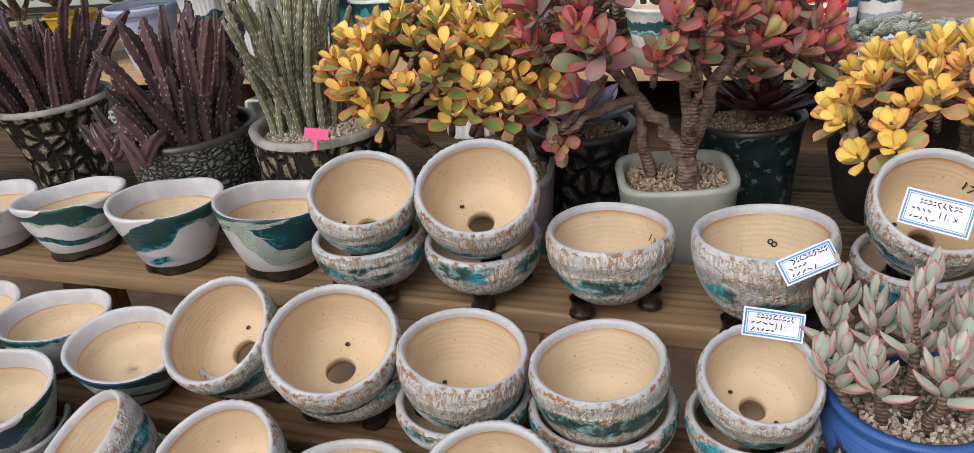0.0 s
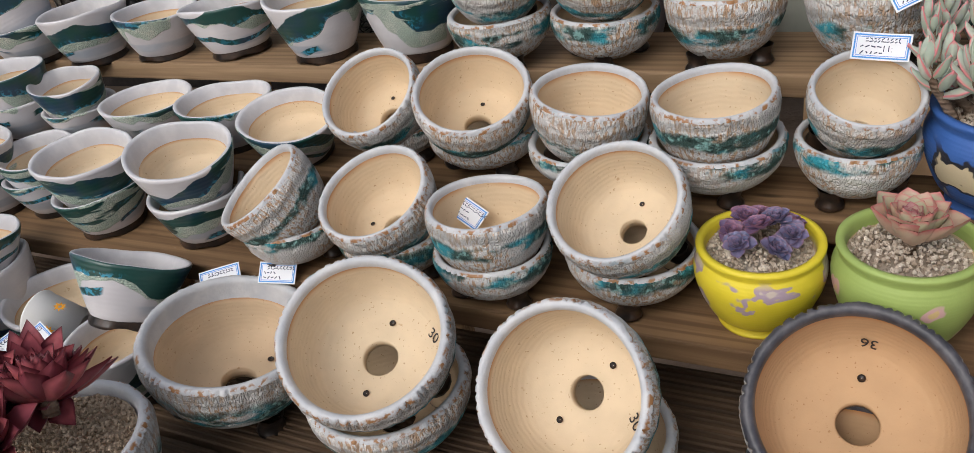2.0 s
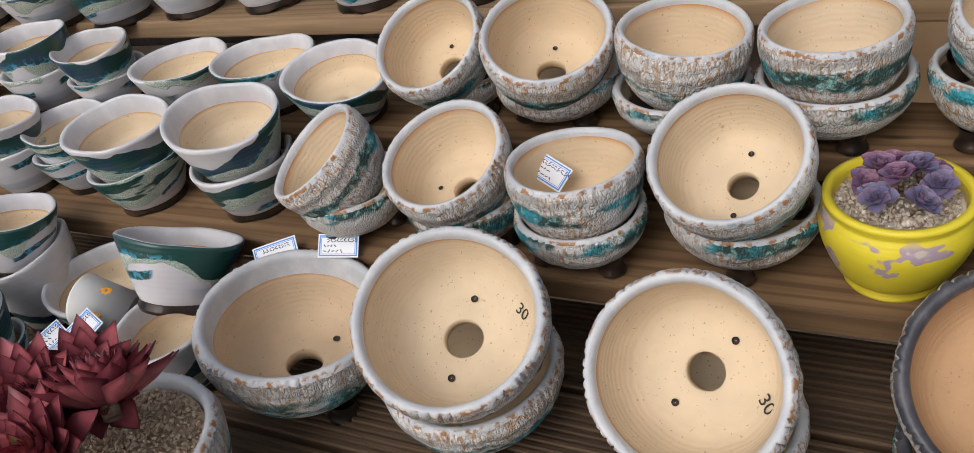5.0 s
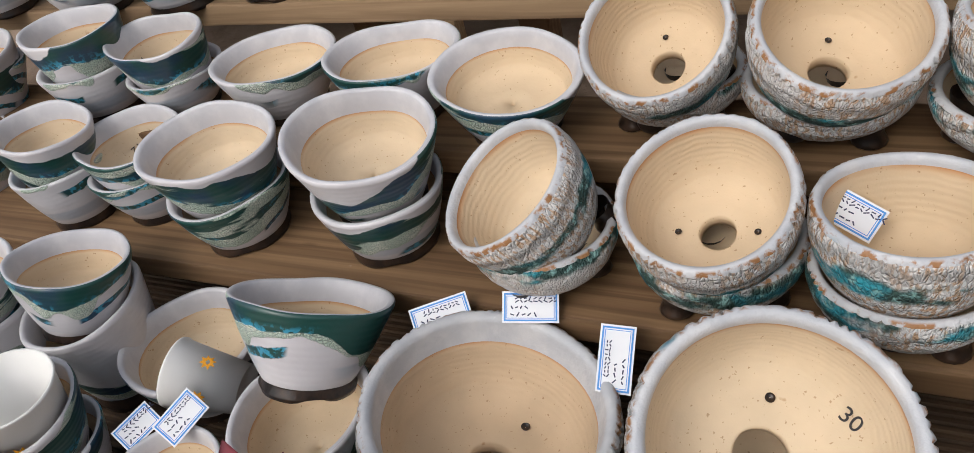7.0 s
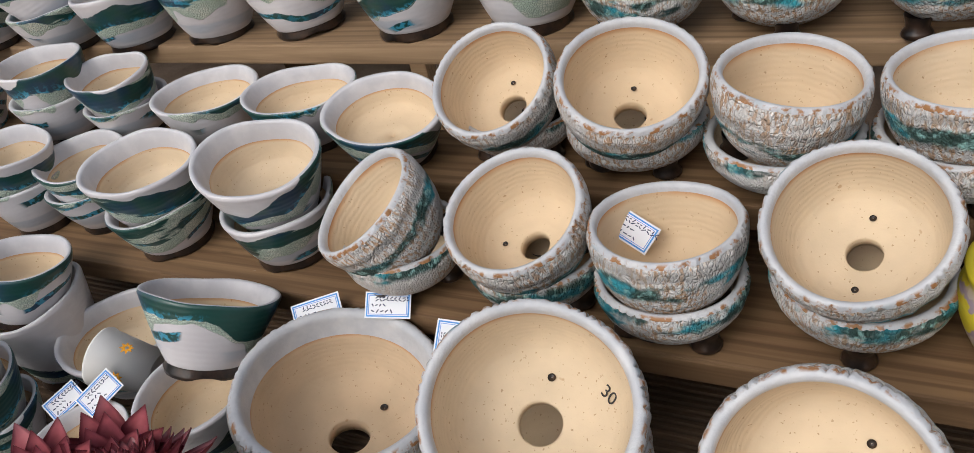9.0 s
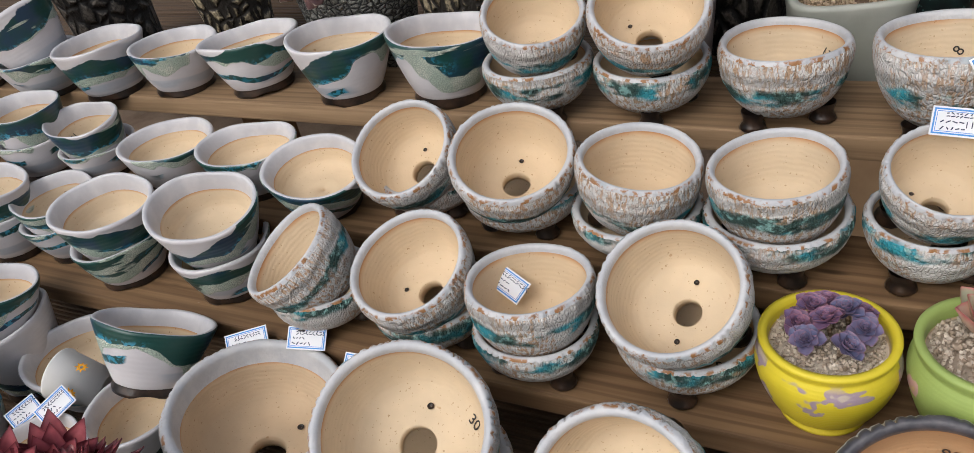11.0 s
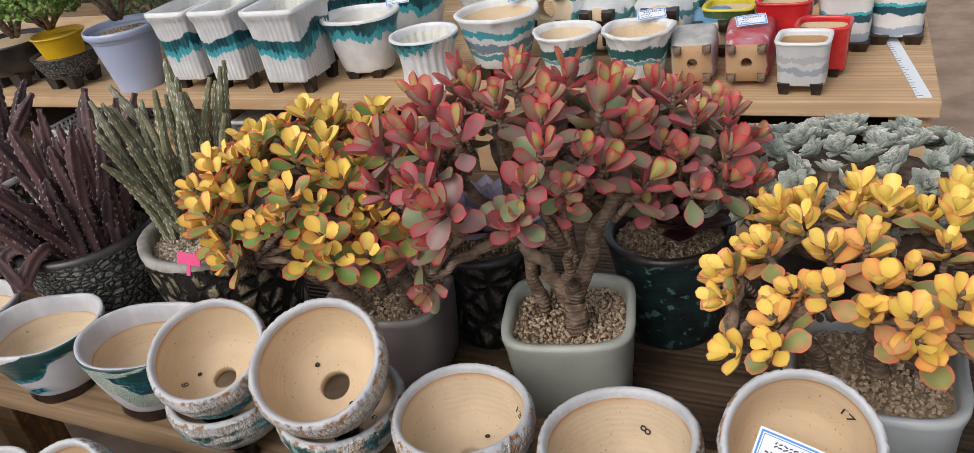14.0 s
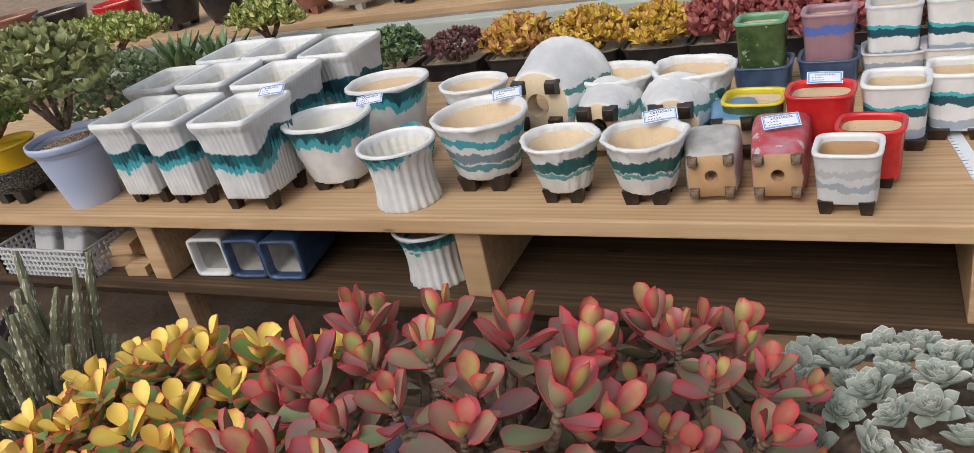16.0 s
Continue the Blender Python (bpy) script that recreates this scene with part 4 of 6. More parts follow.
cobble_tan = lava_mat("tan_cobbled_crust", 62, (0.40, 0.33, 0.22), (0.018, 0.015, 0.012), 0.8)
cobble_dark = lava_mat("dark_cobbled_crust", 55, (0.115, 0.10, 0.085), (0.010, 0.009, 0.009), 0.8)
pitted = lava_mat("pitted_ash_crust", 110, (0.30, 0.30, 0.27), (0.012, 0.012, 0.013), 1.5, (0.02, 0.14))
teal_drip = plain_glaze("black_teal_drip_glaze", (0.012, 0.016, 0.018), (0.020, 0.045, 0.045), 0.3, 40, 120, (85, 0.58, (0.10, 0.20, 0.18)))
black_rim = plain_glaze("black_rim_glaze", (0.018, 0.016, 0.017), (0.045, 0.038, 0.036), 0.35)
stone_rim = plain_glaze("grey_stone_rim", (0.22, 0.20, 0.18), (0.38, 0.36, 0.33), 0.75, 60, 260)
sage_glaze = plain_glaze("sage_grey_glaze", (0.31, 0.325, 0.285), (0.40, 0.41, 0.365), 0.42, 18, 160)
mauve_glaze = plain_glaze("mauve_grey_glaze", (0.24, 0.20, 0.20), (0.34, 0.29, 0.28), 0.42, 18, 160)
bluegrey_glaze = plain_glaze("blue_grey_glaze", (0.36, 0.39, 0.41), (0.48, 0.50, 0.51), 0.4, 18, 160)

BOWLED = [(0.66, 0.0), (0.74, 0.12), (0.86, 0.45), (0.95, 0.8), (1.0, 0.95)]
STRAIGHT = [(0.80, 0.0), (0.85, 0.08), (0.90, 0.4), (0.96, 0.8), (1.0, 0.95)]
WAIST = [(0.78, 0.0), (0.80, 0.1), (0.80, 0.5), (0.90, 0.82), (1.0, 0.95)]


def clump(plant, n, R, z0, height, r, m, seed, lobes=4, depth=0.5, teeth=0.0016, pitch=0.0085, spread=0.55, segs=16, lean=(0, 0), tip=0.35, stray=0.16):
    """Many ribbed stems that rise from the grit and lean outwards."""
    rng = random.Random(seed)
    for i in range(n):
        a = rng.uniform(0, 6.283)
        q = R * math.sqrt(rng.random())
        x, y = q * math.cos(a), q * math.sin(a)
        h = height * rng.uniform(0.45, 1.05)
        dx, dy = spread * x + lean[0] * h + rng.uniform(-stray, stray) * h, spread * y + lean[1] * h + rng.uniform(-stray, stray) * h
        steps = 34
        pts = []
        for k in range(steps):
            t = k / (steps - 1)
            pts.append((x + dx * t ** 1.5, y + dy * t ** 1.5, z0 - 0.004 + h * t))
        rr = r * rng.uniform(0.8, 1.15)
        rad = [rr * (0.85 + 0.15 * math.sin(3.1 * min(1, 2 * k / steps))) * (1 if k < steps - 5 else (1 - (k - steps + 6) / 6 * (1 - tip * 0.4))) for k in range(steps)]
        me = stem_mesh("stem", pts, rad, m, segs, lobes=lobes, depth=depth, teeth=teeth, pitch=pitch)
        part("stem", me, plant)


stap_pot = vessel("bonsai_pot", pose(-0.604, 0.733, TOP), "round black-rimmed pot with a pitted ash-grey crust", 0.150, 0.150, 0.131, BOWLED, pitted, rim=black_rim, wall=0.010, floor_at=0.5)
gravel(stap_pot, 0.130, 0.130, 0.116, grit_tan, seed=2)
stap = thing("carrion_plant", pose(-0.604, 0.733, TOP + 0.117), "clump of dusky purple toothed stems in a black pot", "plant")
clump(stap, 46, 0.054, 0.0, 0.150, 0.0066, stapelia_skin, 4, spread=0.9, stray=0.26, depth=0.7, teeth=0.0022)
rng_h = random.Random(12)
for k, a in enumerate((-2.95, -2.62, -2.38, -2.05, -1.45)):
    c, d, reach = math.cos(a), math.sin(a), 0.080 + 0.03 * rng_h.random()
    pts = [Vector((0.040 * c, 0.040 * d, 0.0)), Vector((0.056 * c, 0.056 * d, 0.024)), Vector((0.078 * c, 0.078 * d, 0.020)), Vector((reach * c, reach * d, 0.006)), Vector((reach * c - 0.015, reach * d, 0.030 + 0.02 * rng_h.random()))]
    fine = [pts[min(4, int(t))].lerp(pts[min(4, int(t) + 1)], t % 1) for t in np.linspace(0, 4, 26)]
    part("stem", stem_mesh("stem", fine, [0.0062] * 22 + [0.0055, 0.0048, 0.0036, 0.0018], stapelia_skin, 16, lobes=4, depth=0.7, teeth=0.0020, pitch=0.0085), stap)

stap_pot2 = vessel("bonsai_pot", pose(-0.86, 0.80, TOP), "flared tan-and-black cobbled pot", 0.15, 0.15, 0.145, [(0.62, 0.0), (0.62, 0.25), (0.72, 0.6), (0.9, 0.88), (1.0, 0.96)], cobble_tan, rim=stone_rim, wall=0.010, floor_at=0.5)
gravel(stap_pot2, 0.13, 0.13, 0.132, grit, seed=3)
stap2 = thing("carrion_plant", pose(-0.86, 0.80, TOP + 0.131), "clump of dark purple toothed stems in a cobbled pot", "plant")
clump(stap2, 40, 0.056, 0.0, 0.145, 0.0062, stapelia_skin, 9, spread=0.9, stray=0.24, depth=0.7, teeth=0.0020)
stap_pot3 = vessel("bonsai_pot", pose(-1.06, 0.76, TOP), "dark cobbled pot with a pale stone rim", 0.15, 0.15, 0.145, WAIST, cobble_dark, rim=stone_rim, wall=0.010, floor_at=0.5)
gravel(stap_pot3, 0.13, 0.13, 0.132, grit, seed=13)
stap3 = thing("carrion_plant", pose(-1.06, 0.76, TOP + 0.131), "clump of dark purple stems in a dark cobbled pot", "plant")
clump(stap3, 34, 0.056, 0.0, 0.13, 0.0066, stapelia_skin, 19)

peb_pot = vessel("bonsai_pot", pose(-0.450, 0.760, TOP), "cobbled tan stone pot with a rough grey rim", 0.162, 0.154, 0.130, STRAIGHT, cobble_tan, rim=stone_rim, wall=0.010, floor_at=0.5, wobble=0.02)
gravel(peb_pot, 0.138, 0.130, 0.117, grit, seed=4)
rods = thing("stick_cactus", pose(-0.480, 0.776, TOP + 0.118), "clump of thin grey-green stick stems in white grit", "plant")
clump(rods, 64, 0.040, 0.0, 0.160, 0.0040, rod_skin, 6, lobes=6, depth=0.30, teeth=0.0011, pitch=0.0092, spread=0.5, segs=18, lean=(-0.04, 0.03), tip=1.0, stray=0.30)
card_pink = Mat("pink_plastic", 0.4)
card_pink.colour((0.72, 0.06, 0.22))
pen = Mat("black_ink", 0.6)
pen.colour((0.02, 0.018, 0.02))
tag = thing("plant_tag", look((-0.412, 0.680, 0.944), (-0.37, 0.2, 1.15)) @ pose(0, 0, 0, 0, 0, 6), "small pink plastic plant tag stuck in the grit", "plant tag")
part("card", from_bm("card", box_data(-0.013, 0.013, -0.0055, 0.0055, -0.0005, 0.0005, 0.0002), [card_pink]), tag)
for k in range(4):
    part("writing", from_bm("writing", box_data(-0.010 + 0.005 * k, -0.007 + 0.005 * k, -0.002, 0.003, 0.0005, 0.0008), [pen]), tag)
part("stake", from_bm("stake", box_data(-0.002, 0.002, -0.016, -0.005, -0.0004, 0.0004), [card_pink]), tag)

sage_pot = vessel("planter", pose(-0.067, 0.7345, TOP, 0, 0, 12), "rounded-square sage-grey glazed pot with soft ripples", 0.112, 0.106, 0.0915, STRAIGHT, sage_glaze, n=4.0, wall=0.007, floor_at=0.4, ribs=0, wobble=0.012)
gravel(sage_pot, 0.096, 0.090, 0.080, grit_tan, n=4.0, seed=5)
mauve_pot = vessel("planter", pose(-0.246, 0.742, TOP, 0, 0, 8), "rounded-square mauve-grey glazed pot", 0.116, 0.112, 0.088, STRAIGHT, mauve_glaze, n=4.0, wall=0.006, floor_at=0.4, wobble=0.012)
gravel(mauve_pot, 0.099, 0.095, 0.076, grit_tan, n=4.0, seed=6)
blue_pot2 = vessel("planter", pose(0.166, 0.700, TOP, 0, 0, 0), "rounded-square blue-grey glazed pot", 0.118, 0.112, 0.100, STRAIGHT, bluegrey_glaze, n=4.0, wall=0.006, floor_at=0.4, wobble=0.012)
gravel(blue_pot2, 0.102, 0.096, 0.088, grit_tan, n=4.0, seed=7)
lava_pot = vessel("bonsai_pot", pose(-0.175, 0.820, TOP), "dark cobbled lava pot with a rough rim", 0.118, 0.118, 0.108, WAIST, cobble_dark, rim=black_rim, wall=0.008, floor_at=0.5)
gravel(lava_pot, 0.10, 0.10, 0.096, grit_tan, seed=8)
teal_pot = vessel("bonsai_pot", pose(-0.004, 0.850, TOP), "round black pot with teal drip glaze", 0.118, 0.118, 0.108, [(0.74, 0.0), (0.80, 0.15), (0.85, 0.5), (0.95, 0.85), (1.0, 0.95)], teal_drip, rim=black_rim, wall=0.007, floor_at=0.5)
gravel(teal_pot, 0.100, 0.100, 0.096, grit_tan, seed=9)
grey_pot = vessel("bonsai_pot", pose(0.150, 0.855, TOP), "wide low dark pot of grey rosettes", 0.172, 0.14, 0.145, BOWLED, black_rim, wall=0.008, floor_at=0.5)
gravel(grey_pot, 0.155, 0.124, 0.132, grit_tan, seed=10)

# jade plants: places relative to the grit's middle
jade("jade_plant", "jade plant with yellow leaf tips and red-edged green leaves", pose(-0.232, 0.728, TOP + 0.088),
     crown(84, -0.060, 0.014, 0.086, 0.112, 0.096, 0.064, 3, -0.22, (0.85, 1.25)),
     [((0.012, 0.0, -0.03), (0.02, 0.0, 0.075), 0.0075, 0.005), ((-0.01, -0.004, -0.03), (-0.075, -0.02, 0.035), 0.0075, 0.0055), ((-0.075, -0.02, 0.035), (-0.15, -0.01, 0.065), 0.0055, 0.004), ((-0.015, 0.01, -0.03), (-0.05, 0.03, 0.10), 0.007, 0.0045), ((-0.05, 0.03, 0.10), (-0.13, 0.05, 0.12), 0.0045, 0.0035), ((-0.075, -0.02, 0.035), (-0.09, -0.06, 0.07), 0.005, 0.004)],
     0.0205, yj_out, yj_in, yj_core, 21, cut=(0.4, 0.8), pairs=4, single=28, broad=0.0212, steep=48)
jade("jade_plant", "jade plant with plum and crimson leaves on bare limbs", pose(-0.064, 0.730, TOP + 0.088),
     crown(46, -0.035, 0.0, 0.128, 0.096, 0.085, 0.068, 5, -0.25, (0.8, 1.25)) + [(-0.112, -0.036, 0.068, -0.5, -0.8, 0.6, 1.1), (-0.100, -0.040, 0.046, 0.1, -1, 0.2, 0.9), (-0.08, -0.04, 0.085, -0.3, -0.7, 0.7, 1.1)],
     [((0.008, -0.012, -0.01), (0.008, -0.010, 0.022), 0.010, 0.009), ((0.008, -0.010, 0.022), (0.045, 0.0, 0.12), 0.0075, 0.005), ((0.008, -0.010, 0.022), (-0.035, 0.0, 0.075), 0.0075, 0.006), ((-0.035, 0.0, 0.075), (-0.09, 0.0, 0.13), 0.0055, 0.004), ((-0.035, 0.0, 0.075), (-0.10, -0.045, 0.06), 0.005, 0.004), ((-0.025, 0.008, -0.01), (-0.05, 0.02, 0.10), 0.0065, 0.004), ((0.008, -0.008, 0.03), (0.005, 0.01, 0.14), 0.006, 0.004), ((0.008, -0.010, 0.022), (0.02, -0.05, 0.10), 0.005, 0.0035)],
     0.0242, rj_out, rj_in, rj_core, 33, cut=(0.3, 0.7), single=30)
jade("jade_plant", "crimson jade plant in a teal drip pot", pose(-0.002, 0.848, TOP + 0.098),
     crown(30, 0.000, -0.03, 0.082, 0.066, 0.070, 0.055, 8, -0.2, (0.85, 1.25)),
     [((0.0, 0.0, -0.01), (0.0, -0.01, 0.05), 0.008, 0.006), ((0.0, -0.01, 0.05), (0.05, 0.0, 0.085), 0.006, 0.004), ((0.0, -0.01, 0.05), (-0.04, 0.0, 0.09), 0.006, 0.004), ((0.0, -0.01, 0.05), (0.03, -0.05, 0.085), 0.005, 0.0035)],
     0.0240, rj_out, rj_in, rj_core, 41, cut=(0.3, 0.7), single=20)
jade("jade_plant", "bushy golden-yellow jade plant with orange-edged leaves", pose(0.166, 0.700, TOP + 0.090),
     crown(70, 0.012, 0.024, 0.060, 0.112, 0.086, 0.046, 13, -0.05, (0.85, 1.2)) + [(-0.080, -0.055, 0.050, -0.6, -0.6, 0.5, 1.0), (-0.09, -0.03, 0.07, -0.7, -0.3, 0.5, 1.0), (-0.06, -0.06, 0.06, -0.3, -0.7, 0.6, 1.0), (0.07, -0.06, 0.045, 0.4, -0.7, 0.5, 1.05), (0.085, -0.045, 0.02, 0.6, -0.5, 0.4, 1.0), (0.09, -0.03, 0.06, 0.6, -0.4, 0.6, 1.0)],
     [((0.0, 0.0, -0.01), (0.0, 0.0, 0.07), 0.0085, 0.006), ((-0.025, -0.015, -0.01), (-0.055, -0.04, 0.07), 0.0065, 0.0045), ((0.02, 0.01, -0.01), (0.06, 0.02, 0.075), 0.0065, 0.0045), ((0.0, 0.0, 0.07), (-0.04, 0.04, 0.09), 0.005, 0.004), ((0.0, 0.0, 0.07), (0.03, -0.05, 0.085), 0.005, 0.004), ((-0.055, -0.04, 0.07), (-0.09, -0.05, 0.06), 0.0045, 0.0035)],
     0.0196, yj2_out, yj2_in, yj_core, 52, cut=(0.3, 0.8), pairs=4, single=30, broad=0.0212, steep=50)

# rosettes on the top level
silver = thing("echeveria", pose(-0.175, 0.820, TOP + 0.108), "silver-lilac echeveria rosette in a dark lava pot", "plant")
rosette_parts(silver, 34, 0.062, 0.034, 0.004, [silver_rosette], 3, pose(0, 0, 0), (6, 75), 0.7, 0.2, 0.3)
purple = thing("echeveria", pose(0.006, 0.852, TOP + 0.107), "dark purple echeveria rosette below the crimson jade", "plant")
rosette_parts(purple, 30, 0.070, 0.030, 0.004, [dark_rosette], 5, pose(0, 0, 0), (4, 60), 0.7, 0.2, 0.2)
greys = thing("echeveria", pose(0.148, 0.855, TOP + 0.136), "dense cluster of powdery grey-green echeveria rosettes", "plant")
rng_g = random.Random(4)
heads = [rosette_mesh("rosette", 0.020, 30, 0.0160, 0.0102, 0.0021, [grey_leaf], 60 + k, (6, 80), 0.40, 0.30, 0.30) for k in range(4)]
GREYS, far_heads = 72, []
for i in range(GREYS):
    q = math.sqrt((i + 0.5) / GREYS)
    a = 2.39996 * i
    x, y = 0.126 * q * math.cos(a), 0.100 * q * math.sin(a)
    spot = (pose(x, y, 0.050 - 0.030 * q * q + rng_g.uniform(-0.004, 0.004), 24 - 40 * q * math.sin(a) + rng_g.uniform(-9, 9), 42 * q * math.cos(a), rng_g.uniform(0, 360)) @ Matrix.Scale(rng_g.uniform(0.8, 1.15), 4))
    if y < -0.02 and len(greys.children) < 11:
        rosette_parts(greys, 30, 0.0160, 0.0102, 0.0021, [grey_leaf], 200 + i, spot, (6, 80), 0.40, 0.30, 0.30)
    else:
        far_heads.append((heads[i % 4], spot, 0))
part("foliage", joined("foliage", far_heads, [grey_leaf]), greys)["kind"] = "stuff"
part("stem", stem_mesh("stem", [(0, 0, -0.004), (0, 0, 0.01), (0, 0, 0.03)], [0.085, 0.092, 0.05], bark, 20), greys)


# ---- planted pots on the middle and low levels ----
def painted(name, base, patch, blot, scale, level):
    """A matt coloured pot with torn patches of paint."""
    m = Mat(name, 0.5)
    own = m.scaled((1, 1, 1.2), m.info.outputs["Random"])
    n = m.noise(scale, 3, own, 0.5, 0.3)
    hgt = m.math("MULTIPLY", m.ramp(m.axis(2), 0.012, 0.03), m.ramp(m.axis(2), 0.066, 0.056))
    c = m.mix(m.ramp(m.noise(20, 3), 0.3, 0.7), base, tuple(v * 0.86 for v in base))
    c = m.mix(m.math("MULTIPLY", m.ramp(n, level, level + 0.02), hgt), c, blot)
    c = m.mix(m.math("MULTIPLY", m.ramp(n, level + 0.05, level + 0.07), hgt), c, patch)
    m.colour(c)
    m.bump(m.noise(300, 3), 0.2, 0.0008)
    m.bump(m.wave(110, 1.0), 0.1, 0.0008)
    return m


yellow_paint = painted("yellow_matt_glaze", (0.72, 0.58, 0.035), (0.50, 0.42, 0.36), (0.36, 0.27, 0.33), 30, 0.525)
green_paint = painted("leaf_green_matt_glaze", (0.33, 0.43, 0.12), (0.62, 0.46, 0.20), (0.60, 0.36, 0.36), 22, 0.58)
blue_paint = painted("cobalt_blue_glaze", (0.040, 0.12, 0.38), (0.58, 0.48, 0.32), (0.02, 0.02, 0.03), 26, 0.45)
charcoal_paint = painted("charcoal_matt_glaze", (0.055, 0.055, 0.062), (0.62, 0.20, 0.22), (0.45, 0.10, 0.12), 24, 0.54)
MID = SHELF["B"]
POTTY = [(0.66, 0.0), (0.62, 0.10), (0.80, 0.20), (0.98, 0.48), (1.04, 0.70), (0.99, 0.84), (0.96, 0.89), (1.0, 0.97)]
yel = vessel("planter", pose(-0.050, 0.388, MID), "bright yellow round pot with mauve painted patches", 0.093, 0.093, 0.070, POTTY, yellow_paint, wall=0.006, floor_at=0.5)
gravel(yel, 0.079, 0.079, 0.060, grit, seed=21)
violets = thing("echeveria", pose(-0.050, 0.390, MID + 0.062), "cluster of violet-blue echeveria rosettes in yellow pot", "plant")
for k, (x, y, z, mt) in enumerate(((-0.013, -0.016, 0.010, blue_leaf), (0.012, -0.018, 0.010, blue_leaf), (-0.021, -0.002, 0.011, lilac_leaf), (-0.012, 0.012, 0.016, lilac_leaf), (0.010, 0.010, 0.018, blue_leaf), (-0.001, -0.003, 0.019, lilac_leaf), (0.022, 0.000, 0.012, blue_leaf), (-0.004, 0.022, 0.012, lilac_leaf), (0.019, 0.016, 0.011, lilac_leaf))):
    rosette_parts(violets, 24, 0.0130, 0.0112, 0.0022, [mt], 80 + k, pose(x, y, z, 10 - 900 * y, 900 * x, 50 * k), (0, 66), 0.35, 0.3, 0.22)
grn = vessel("planter", pose(0.0485, 0.388, MID), "leaf-green round pot with pink painted flowers", 0.095, 0.095, 0.080, POTTY, green_paint, wall=0.006, floor_at=0.5)
gravel(grn, 0.080, 0.080, 0.069, grit, seed=22)
big_ros = thing("echeveria", pose(0.0485, 0.392, MID + 0.072), "sage-and-pink echeveria rosette in a green pot", "plant")
rosette_parts(big_ros, 46, 0.037, 0.0265, 0.0070, [agave_leaf, agave_core], 90, pose(0, 0, 0.006), (24, 78), 0.75, 0.30, 0.25)
blu = vessel("planter", pose(0.1105, 0.485, SHELF["C"]), "cobalt-blue round pot with torn cream patches", 0.110, 0.110, 0.080, POTTY, blue_paint, wall=0.007, floor_at=0.5)
gravel(blu, 0.093, 0.093, 0.069, grit, seed=23)
fingers = thing("cotyledon", pose(0.1105, 0.487, SHELF["C"] + 0.069), "silvery cotyledon with pink-tipped finger leaves", "plant")
rng_f = random.Random(7)
finger = leaf_mesh(0.028, 0.0098, 0.0085, 0.0, 0, 0.30, "leaf", [finger_leaf], 8, 7)
for k in range(15):
    a, q = 2.39996 * k, 0.05 * math.sqrt((k + 0.5) / 15)
    x, y = q * math.cos(a) - 0.012, q * math.sin(a)
    h = 0.035 + 0.095 * rng_f.random() * (1 - q / 0.08)
    tip = (x * 1.25, y * 1.25, h)
    st = part("branch", stem_mesh("branch", bow((x * 0.7, y * 0.7, -0.006), tip, 6, 0.003, rng_f, 0.003), [0.004, 0.0038, 0.0034, 0.003, 0.0028, 0.0024], bark, 7), fingers)
    for j in range(14):
        t = j / 13
        z = h * (0.45 + 0.55 * t)
        part("leaf", finger, st, "", pose(x * (0.7 + 0.55 * z / h), y * (0.7 + 0.55 * z / h), z, 0, 0, 90 * (j % 4) + 45 * (j // 4) + rng_f.uniform(-20, 20)) @ pose(0, 0, 0, 0, -(12 + 62 * t + rng_f.uniform(-10, 10)), 0) @ Matrix.Scale(rng_f.uniform(0.75, 1.1) * (1 - 0.3 * t), 4))
chr_pot = vessel("planter", pose(0.172, 0.385, MID), "charcoal round pot with red painted flowers", 0.098, 0.098, 0.082, POTTY, charcoal_paint, wall=0.006, floor_at=0.5)
gravel(chr_pot, 0.083, 0.083, 0.070, grit, seed=24)
coral = thing("echeveria", pose(0.168, 0.385, MID + 0.073), "coral-red echeveria rosettes in a charcoal pot", "plant")
for k, (x, y) in enumerate(((-0.014, -0.012), (0.016, -0.008), (0.0, 0.016), (-0.022, 0.012))):
    rosette_parts(coral, 22, 0.019, 0.012, 0.003, [red_rosette], 120 + k, pose(x, y, 0.008, 0, 0, 40 * k), (10, 80), 0.7, 0.25, 0.4)

# the black pot and its twin below it
rim_black = Mat("worn_black_rim_glaze", 0.45)
rim_black.colour(rim_black.mix(rim_black.ramp(rim_black.noise(24, 4), 0.66, 0.74), rim_black.mix(rim_black.ramp(rim_black.noise(70, 3), 0.35, 0.7), (0.035, 0.035, 0.045), (0.085, 0.08, 0.09)), (0.40, 0.33, 0.28)))
rim_black.bump(rim_black.noise(200, 3), 0.4, 0.0015)
keep, rim_rough, clay_keep = rim_rough, rim_black, clay
clay = clay_warm
B(0.026, 0.268, 0.680, 0.070, H=0.068, glaze=crackle_dark, label="black crackle bowl pot with orange clay inside", seed=1)
B(0.0229, 0.2725, 0.7302, 0.0719, (-0.047, -0.575), 0.0800, crackle_dark, label="large black-rimmed bowl pot with orange clay inside", seed=1)
rim_rough, clay = keep, clay_keep

